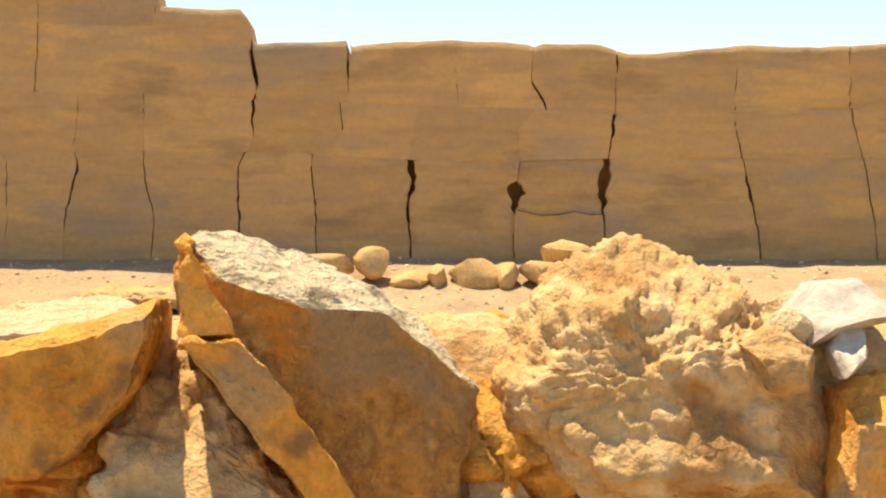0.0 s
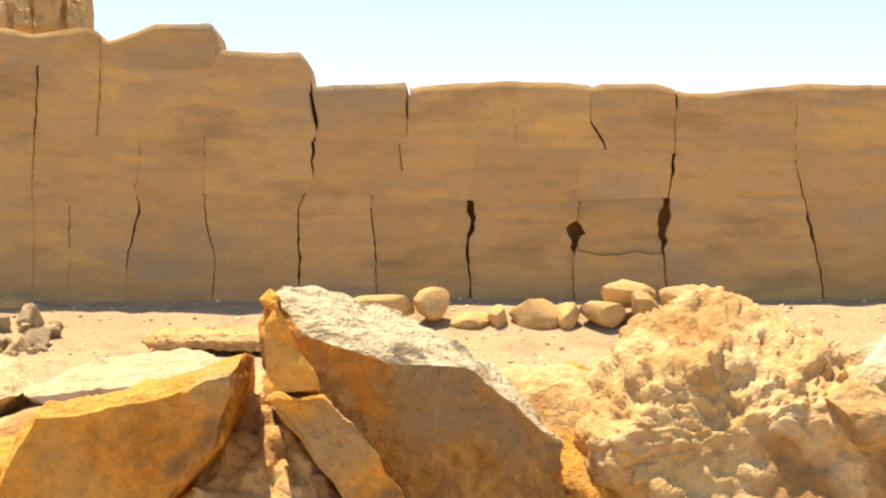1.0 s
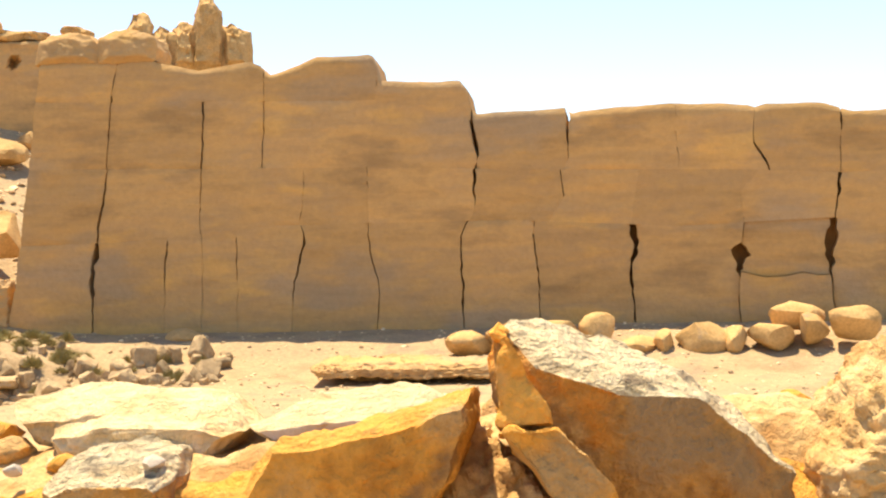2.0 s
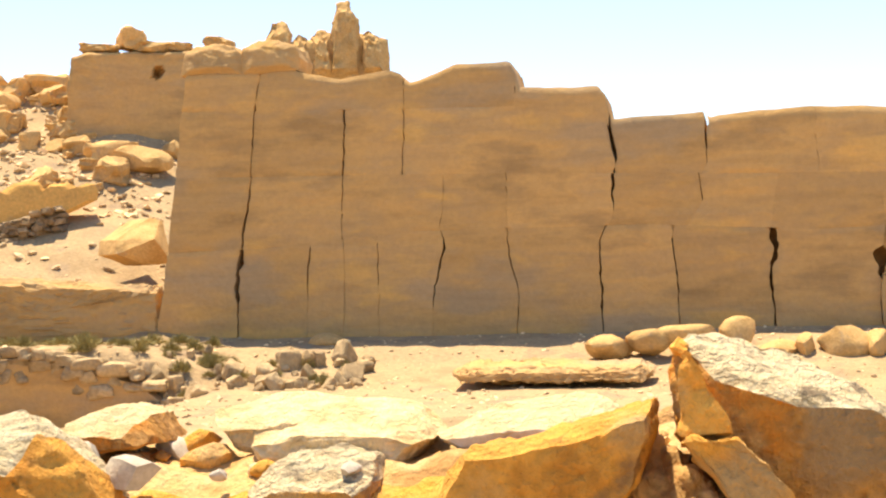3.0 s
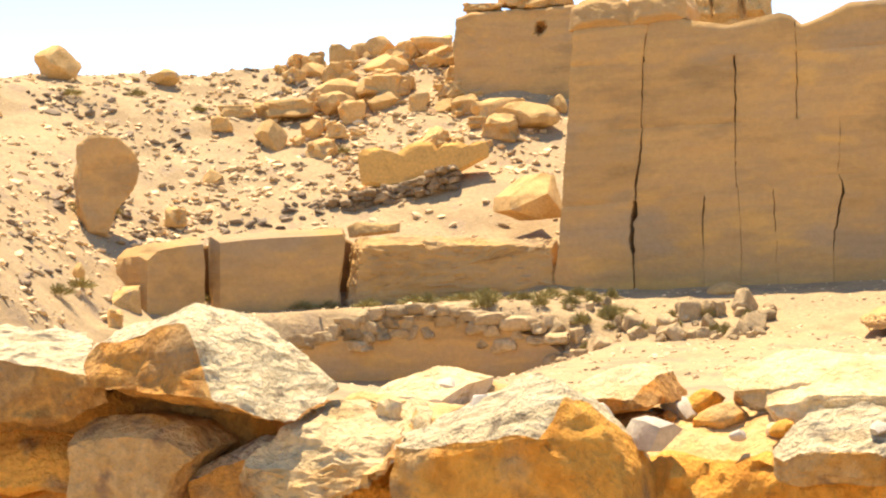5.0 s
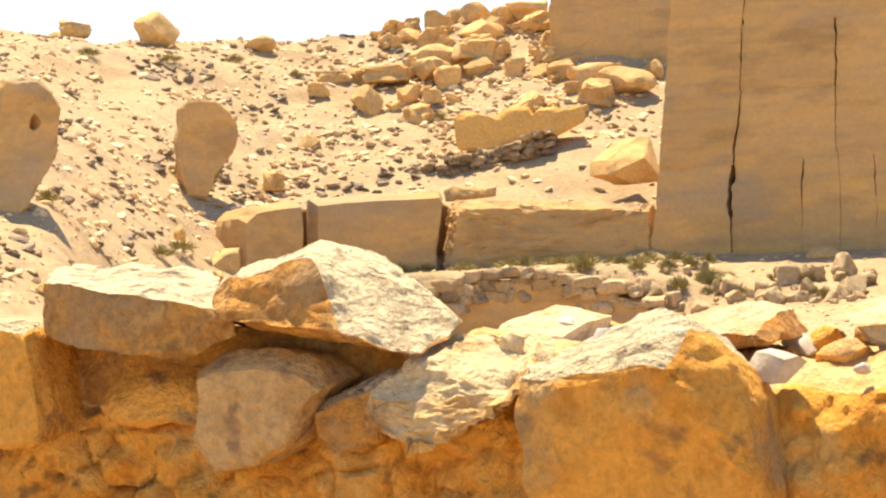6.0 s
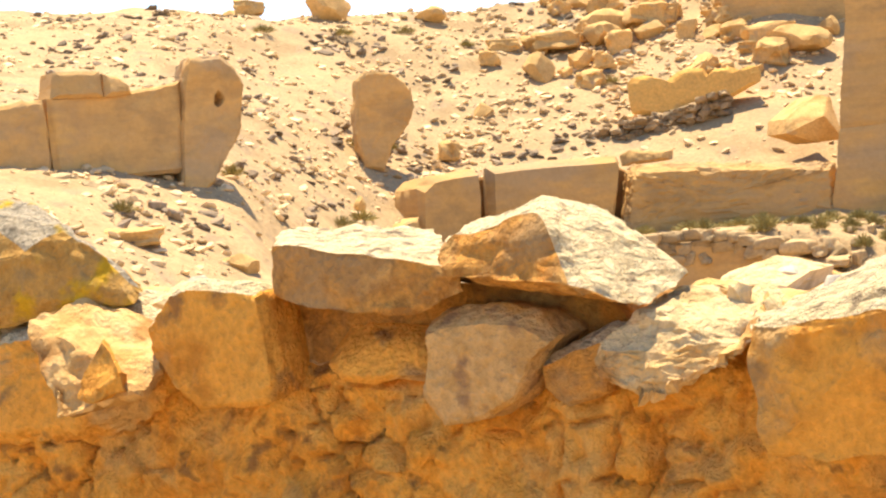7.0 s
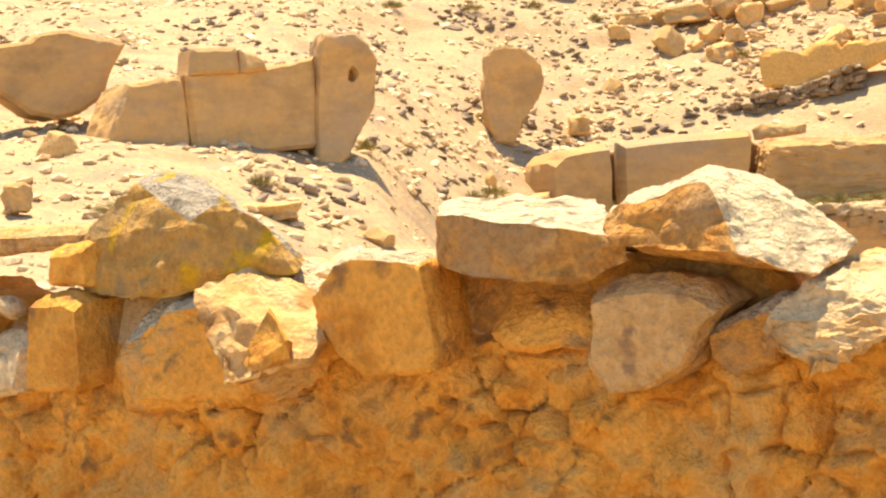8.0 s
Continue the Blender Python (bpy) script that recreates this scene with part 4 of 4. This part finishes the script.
def near_stone(outline, mat, label, y0=3.22, depth=0.35, lean=-0.02, bevel=0.02, rough=0.010, seed=0.0, ridge=None, name="stone", lift=0.0, cuts=8, back_scale=0.85, crown=0.03, crown_depth=0.06, loose=False, crease=34, clod=0.0, crust=None, crust_up=9.0):
    """A stone of the near wall; a loose one lies on it, the others are bedded in its mud."""
    if sum(p[0] for p in outline) / len(outline) < -2.2:
        y0 += 0.09
    ob = part(name, loft_stone(outline, y0, depth, lean, bevel, rough, cuts, seed, ridge, back_scale, lift, crown, crown_depth, clod, crust_up), mat, None if loose else NEAR_WALL, label, crease=crease)
    if crust:
        ob.data.materials.append(crust)
    return tagged(ob, label, "stone", "stones on the near wall") if loose else ob


def faceted(name, corners, mat, label, seed, crust=None, loose=True, **shape):
    """A sharp-edged stone of the near wall."""
    ob = part(name, hull_stone(corners, seed=seed, **shape), mat, None if loose else NEAR_WALL, label, crease=30)
    if crust:
        ob.data.materials.append(crust)
    return tagged(ob, label, "stone", "stones on the near wall") if loose else ob


def bedded(lumps, spots, mat, seed):
    """Small stones that show in the face of a lump of rubble."""
    rnd = random.Random(seed)
    for x, y, z, s in spots:
        ob = part("bedded_stone", boulder((s * 1.3, s, s), seed + int(x * 100), 0.2, 2, 0.1), mat, lumps)
        ob.location = (x, y, z)
        ob.rotation_euler = (rnd.uniform(-1, 1), rnd.uniform(-1, 1), rnd.uniform(-1, 1))


faceted("leaning_stone", [(-0.51, 3.28, 0.44), (-0.42, 3.46, 0.43), (-0.25, 3.5, 0.38), (-0.11, 3.46, 0.31), (0.08, 3.34, 0.12), (0.02, 3.26, -0.12), (-0.24, 3.2, -0.11), (-0.42, 3.19, 0.34), (-0.26, 3.17, 0.29), (-0.11, 3.22, 0.28), (-0.52, 3.25, 0.36), (-0.5, 3.2, 0.24), (0.08, 3.55, -0.15), (-0.53, 3.55, 0.2)], STONE_BROWN, "long leaning brown stone with a pale sunlit upper edge", 1.0, LIT_CRUST, True, crust_at=0.6)
lump_a = near_stone([(0.09, 0.12), (0.13, 0.21), (0.19, 0.31), (0.28, 0.37), (0.35, 0.41), (0.43, 0.39), (0.52, 0.36), (0.63, 0.31), (0.67, 0.26), (0.76, 0.18), (0.76, -0.12), (0.29, -0.12), (0.13, 0.03)], RUBBLE_PALE, "large lump of pale rubble and mortar", 3.25, 0.5, 0.13, 0.08, 0.030, 2.0, None, "rubble_lump", 0.02, 14, loose=True, crown=0.05, crown_depth=0.16, crease=80, clod=0.007)
bedded(lump_a, [(0.40, 3.40, 0.27, 0.05), (0.27, 3.36, 0.20, 0.04), (0.52, 3.37, 0.22, 0.05), (0.35, 3.33, 0.10, 0.04), (0.22, 3.31, 0.06, 0.04), (0.48, 3.31, 0.04, 0.05)], RUBBLE_PALE, 800)
faceted("stone", [(-0.5, 3.17, 0.37), (-0.49, 3.2, 0.42), (-0.46, 3.16, 0.4), (-0.38, 3.13, 0.24), (-0.49, 3.15, 0.23), (-0.5, 3.16, 0.29), (-0.5, 3.35, 0.4), (-0.42, 3.35, 0.22), (-0.52, 3.35, 0.23)], STONE_WARM, "narrow ochre facet stone beside the leaning stone", 41.0, None, False, cuts=8)
faceted("stone", [(-0.49, 3.12, 0.23), (-0.46, 3.14, 0.24), (-0.37, 3.1, 0.24), (-0.31, 3.08, 0.19), (-0.14, 3.05, -0.07), (-0.2, 3.08, -0.13), (-0.36, 3.12, 0.1), (-0.45, 3.14, 0.19), (-0.4, 3.3, 0.2), (-0.16, 3.3, -0.14), (-0.51, 3.3, 0.21)], STONE_WARM, "thin slanting ochre plate under the leaning stone", 42.0, None, False, cuts=8)
near_stone([(-0.66, -0.12), (-0.65, 0.06), (-0.60, 0.15), (-0.56, 0.21), (-0.50, 0.17), (-0.42, 0.10), (-0.33, 0.0), (-0.24, -0.12)], RUBBLE_PALE, "pale crumbling rubble wedged between stones", 3.13, 0.4, 0.24, 0.03, 0.02, 43.0, cuts=9, crease=80, clod=0.045)
near_stone([(0.57, 0.21), (0.65, 0.25), (0.71, 0.20), (0.70, 0.12), (0.62, 0.12)], STONE_GREY, "small dark grey stone set in mortar", 3.22, 0.2, 0.02, 0.02, 0.008, 3.0, cuts=4)
near_stone([(0.69, 0.24), (0.77, 0.32), (0.85, 0.33), (0.92, 0.26), (0.71, 0.20)], COBBLE, "smooth pale grey cobble on the wall", 3.3, 0.3, 0.10, 0.04, 0.006, 4.0, None, "cobble", cuts=4, loose=True, crease=60)
near_stone([(0.75, 0.20), (0.79, 0.25), (0.83, 0.24), (0.82, 0.18), (0.76, 0.14)], COBBLE, "small pale grey cobble on the wall", 3.22, 0.15, 0.08, 0.03, 0.006, 5.0, None, "cobble", cuts=4, loose=True, crease=60)
near_stone([(-0.95, 0.20), (-0.86, 0.21), (-0.66, 0.26), (-0.54, 0.30), (-0.54, 0.25), (-0.58, 0.12), (-0.69, 0.01), (-0.77, -0.05), (-0.95, -0.06), (-1.03, 0.05)], STONE_WARM, "ochre stone with a slanting top", 3.22, 0.4, -0.02, 0.02, 0.012, 6.0, crown=0.02, crown_depth=0.10)
near_stone([(0.76, 0.12), (0.85, 0.15), (0.95, 0.12), (0.98, -0.12), (0.74, -0.12)], STONE_WARM, "ochre stone low in the wall", 3.2, 0.3, 0.0, 0.03, 0.015, 7.0, crown=0.05, crown_depth=0.12)
near_stone([(0.02, -0.16), (0.05, -0.01), (0.09, 0.01), (0.19, -0.12), (0.15, -0.2)], RUBBLE_PALE, "pale wedge stone between larger ones", 3.2, 0.3, 0.16, 0.02, 0.012, 8.0, cuts=4)
near_stone([(-1.45, 0.10), (-1.40, 0.17), (-1.29, 0.19), (-1.18, 0.17), (-1.16, 0.12), (-1.18, 0.03), (-1.43, 0.03)], STONE_GREY, "grey-topped stone lying on the wall", 3.3, 0.3, 0.0, 0.02, 0.012, 9.0, None, "top_stone", crown=0.06, crown_depth=0.15, loose=True, crust=LIT_CRUST, crust_up=0.6)
faceted("block_stone", [(-2.32, 3.22, 0.14), (-2.17, 3.16, 0.12), (-1.9, 3.1, 0.18), (-1.85, 3.2, 0.28), (-2.05, 3.5, 0.285), (-1.75, 3.2, 0.11), (-1.72, 3.45, 0.05), (-1.70, 3.2, -0.18), (-1.66, 3.5, -0.2), (-2.29, 3.2, -0.18), (-2.42, 3.55, 0.15), (-1.89, 3.5, 0.22)], STONE_WARM, "big ochre block with a sunlit sloping top", 10.0, LIT_CRUST, True, crust_at=0.6)
# Added backing: hides the sunlit fill so the gap reads as dark recess.
faceted("stone", [(-3.98, 3.46, 0.0), (-3.98, 3.46, 0.27), (-3.1, 3.44, 0.28), (-2.75, 3.46, 0.2), (-2.7, 3.5, 0.0), (-3.95, 3.8, 0.28), (-2.8, 3.8, 0.22), (-3.95, 3.8, 0.0), (-2.8, 3.8, 0.0)], STONE_BROWN, "brown backing stone added to darken the gap under the capstones", 47.0, None, False, cuts=6)
# Upper facets of this lump are coloured paler to read as its sunlit top.
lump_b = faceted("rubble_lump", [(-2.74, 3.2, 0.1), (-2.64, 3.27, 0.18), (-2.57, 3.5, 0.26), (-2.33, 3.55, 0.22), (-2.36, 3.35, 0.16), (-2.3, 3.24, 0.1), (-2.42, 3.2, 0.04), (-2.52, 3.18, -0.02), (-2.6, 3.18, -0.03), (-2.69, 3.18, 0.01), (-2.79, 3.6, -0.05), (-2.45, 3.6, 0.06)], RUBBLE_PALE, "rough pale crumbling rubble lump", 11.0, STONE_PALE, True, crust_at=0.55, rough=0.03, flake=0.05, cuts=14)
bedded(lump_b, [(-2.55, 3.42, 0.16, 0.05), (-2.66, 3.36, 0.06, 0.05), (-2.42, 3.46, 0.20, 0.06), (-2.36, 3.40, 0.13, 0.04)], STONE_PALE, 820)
faceted("capstone", [(-3.20, 3.24, 0.30), (-3.22, 3.30, 0.4), (-2.86, 3.24, 0.46), (-2.72, 3.14, 0.26), (-2.59, 3.24, 0.19), (-2.53, 3.46, 0.26), (-2.93, 3.46, 0.495), (-2.81, 3.55, 0.45), (-3.26, 3.6, 0.44), (-3.34, 3.62, 0.27), (-2.86, 3.7, 0.21), (-2.66, 3.42, 0.36)], STONE_BROWN, "ridged grey-brown capstone with a sunlit flank", 12.0, LIT_CRUST, True, crust_way=(0.6, 0.0, 0.8), crust_at=0.5)
faceted("capstone", [(-3.78, 3.26, 0.43), (-3.9, 3.56, 0.47), (-3.4, 3.6, 0.43), (-3.10, 3.24, 0.33), (-3.10, 3.26, 0.25), (-3.24, 3.22, 0.2), (-3.4, 3.21, 0.2), (-3.74, 3.24, 0.26), (-3.6, 3.22, 0.41), (-3.98, 3.65, 0.3), (-3.4, 3.65, 0.25)], STONE_BROWN, "long flat brown capstone with a pale top", 13.0, LIT_CRUST, True, crust_at=0.6)
near_stone([(-3.84, 0.26), (-3.55, 0.24), (-3.56, -0.03), (-3.84, -0.06)], STONE_BROWN, "narrow brown stone set back under the capstone", 3.46, 0.3, 0.0, 0.015, 0.008, 14.0, cuts=4)
near_stone([(-3.63, 0.19), (-3.48, 0.17), (-3.36, 0.15), (-3.24, 0.11), (-3.25, 0.01), (-3.61, 0.01), (-3.67, 0.06)], STONE_WARM, "ochre stone under the capstone", 3.25, 0.25, 0.06, 0.02, 0.010, 15.0)
near_stone([(-3.26, 0.18), (-3.20, 0.21), (-3.06, 0.22), (-2.92, 0.20), (-2.84, 0.14), (-2.91, 0.09), (-2.97, -0.03), (-3.08, -0.09), (-3.21, -0.11), (-3.27, -0.02)], STONE_GREY, "square grey-brown block under the capstone", 3.16, 0.3, 0.0, 0.02, 0.008, 16.0)
near_stone([(-2.94, 0.06), (-2.84, 0.11), (-2.74, 0.15), (-2.70, 0.10), (-2.73, -0.03), (-2.86, -0.06), (-2.93, -0.01)], STONE_BROWN, "small brown stone with a pale corner coloured as sunlit", 3.22, 0.2, 0.0, 0.015, 0.010, 17.0, cuts=5, crown=0.03, crown_depth=0.08, crust=LIT_CRUST, crust_up=0.6)
near_stone([(-4.23, 0.21), (-4.12, 0.31), (-4.05, 0.33), (-3.78, 0.31), (-3.76, 0.15), (-3.75, -0.03), (-4.05, -0.05), (-4.14, 0.01), (-4.23, 0.13)], STONE_WARM, "rounded upright ochre stone with a flat face", 3.16, 0.22, -0.01, 0.015, 0.010, 18.0, crown=0.012, crown_depth=0.05, crust=LIT_CRUST, crust_up=0.8)
near_stone([(-5.28, 0.0), (-5.24, 0.10), (-4.95, 0.29), (-4.79, 0.31), (-4.61, 0.31), (-4.42, 0.26), (-4.22, 0.20), (-4.23, 0.07), (-4.30, -0.09), (-4.59, -0.16), (-5.19, -0.17)], STONE_WARM, "broad mortar-covered ochre stone with sunlit top", 3.22, 0.5, 0.02, 0.05, 0.022, 19.0, None, cuts=10, crown=0.09, crown_depth=0.22, crease=60, crust=LIT_CRUST, crust_up=0.6)
faceted("rubble", [(-4.71, 3.23, 0.254), (-4.634, 3.38, 0.313), (-4.35, 3.43, 0.224), (-4.16, 3.23, 0.087), (-4.159, 3.13, 0.018), (-4.433, 3.07, -0.06), (-4.492, 3.1, 0.028), (-4.434, 3.17, 0.156), (-4.763, 3.43, 0.057), (-4.379, 3.43, -0.022)], RUBBLE_PALE, "pale sunlit crumbling rubble beside a pointed stone", 48.0, RUBBLE_PALE, False, crust_at=0.5, rough=0.025, flake=0.025)
faceted("stone", [(-4.344, 3.07, 0.077), (-4.276, 3.11, 0.195), (-4.148, 3.05, 0.107), (-4.158, 3.06, 0.028), (-4.265, 3.03, -0.011), (-4.364, 3.07, 0.018), (-4.437, 3.33, 0.136), (-4.339, 3.33, -0.002), (-4.486, 3.33, -0.002)], STONE_WARM, "small pointed ochre stone in the mortar", 20.0, None, False, cuts=6)
faceted("capstone", [(-5.424, 3.42, 0.424), (-5.434, 3.4, 0.247), (-5.147, 3.34, 0.2), (-4.805, 3.32, 0.315), (-4.401, 3.46, 0.331), (-4.412, 3.42, 0.25), (-5.183, 3.47, 0.625), (-5.094, 3.62, 0.648), (-4.678, 3.4, 0.533), (-4.797, 3.33, 0.458), (-4.93, 3.34, 0.417), (-5.773, 3.75, 0.302), (-4.773, 3.75, 0.278), (-4.916, 3.6, 0.569)], LICHEN, "big angular capstone with yellow lichen", 21.0, LICHEN_CRUST, True, crust_at=0.66)
near_stone([(-5.52, 0.40), (-5.31, 0.43), (-5.31, 0.25), (-5.53, 0.27)], STONE_WARM, "small ochre stone beside the lichened capstone", 3.26, 0.25, 0.0, 0.02, 0.010, 22.0, cuts=4)
near_stone([(-5.56, 0.25), (-5.37, 0.25), (-5.30, 0.22), (-5.30, -0.09), (-5.60, -0.10)], STONE_WARM, "upright ochre block in the wall", 3.18, 0.35, 0.0, 0.015, 0.008, 23.0)
near_stone([(-6.2, 0.50), (-5.28, 0.46), (-5.37, 0.40), (-6.2, 0.38)], STONE_GREY, "thin dark slab on the wall", 3.34, 0.4, 0.0, 0.015, 0.010, 24.0, None, "slab", loose=True)
near_stone([(-4.32, 0.26), (-4.26, 0.32), (-4.12, 0.32), (-4.15, 0.26), (-4.24, 0.24)], STONE_PALE, "small pale chip stone between larger stones", 3.25, 0.15, 0.03, 0.02, 0.006, 25.0, cuts=4)
# Paler tops on the grey and brown ones paint sunlight into their colour.
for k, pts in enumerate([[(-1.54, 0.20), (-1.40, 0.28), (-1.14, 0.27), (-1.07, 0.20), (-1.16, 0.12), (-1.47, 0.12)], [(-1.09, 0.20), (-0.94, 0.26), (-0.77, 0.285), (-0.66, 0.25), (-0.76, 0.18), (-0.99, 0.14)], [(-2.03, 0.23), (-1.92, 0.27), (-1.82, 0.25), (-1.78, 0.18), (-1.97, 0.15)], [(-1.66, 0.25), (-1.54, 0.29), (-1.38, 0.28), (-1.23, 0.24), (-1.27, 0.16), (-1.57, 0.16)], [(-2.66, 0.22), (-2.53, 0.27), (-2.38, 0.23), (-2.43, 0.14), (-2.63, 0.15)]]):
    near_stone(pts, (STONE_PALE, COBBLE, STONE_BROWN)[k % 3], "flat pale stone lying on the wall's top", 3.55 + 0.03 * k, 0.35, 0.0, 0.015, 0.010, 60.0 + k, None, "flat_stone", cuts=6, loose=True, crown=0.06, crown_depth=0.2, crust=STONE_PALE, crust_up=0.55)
for k, (x, z, w, h) in enumerate([(-6.6, 0.05, 0.5, 0.35), (-6.1, 0.12, 0.4, 0.4), (-5.8, 0.0, 0.3, 0.25), (-6.9, 0.3, 0.5, 0.3), (1.3, 0.05, 0.45, 0.35), (1.75, 0.0, 0.4, 0.3)]):
    near_stone([(x - w / 2, z - h / 2), (x + w * 0.45, z - h * 0.45), (x + w / 2, z + h * 0.3), (x + w * 0.1, z + h / 2), (x - w * 0.42, z + h * 0.4)], (STONE_PALE, STONE_WARM)[k % 2], "rough stone bedded in the wall", 3.2, 0.4, 0.05, 0.03, 0.014, 40.0 + k, cuts=4)


def wall_top_chips():
    """Pale chips and small stones lying loose on the wall's sandy top."""
    rnd = random.Random(8)
    spots = [(rnd.uniform(-2.2, 1.1), rnd.uniform(3.35, 4.05)) for _ in range(70)] + [(rnd.uniform(-7.0, -5.6), rnd.uniform(3.3, 3.9)) for _ in range(30)] + [(rnd.uniform(-5.5, -2.2), rnd.uniform(3.6, 4.0)) for _ in range(30)]
    for k, (x, y) in enumerate(spots):
        s = 0.03 + 0.09 * rnd.random() ** 2
        ob = new("chip_stone", rnd.choice(CHIPS))
        ob.location = (x, y, lerp_at(FILL, x) + s * 0.2)
        ob.rotation_euler = (rnd.uniform(-0.4, 0.4), rnd.uniform(-0.4, 0.4), rnd.uniform(0, 6.3))
        ob.scale = (s * 1.5, s * 1.2, s * 0.8)
        tagged(ob, "loose chip of stone on top of the near wall", "stone", "loose chips")


CHIPS = []
for k in range(6):
    ob = part("chip_stone", boulder((1, 1, 1), 700 + k, 0.2, 2, 0.0), (STONE_PALE, COBBLE, STONE_PALE, STONE_WARM, STONE_BROWN, COBBLE)[k])
    CHIPS.append(ob.data)
    bpy.data.objects.remove(ob)
wall_top_chips()
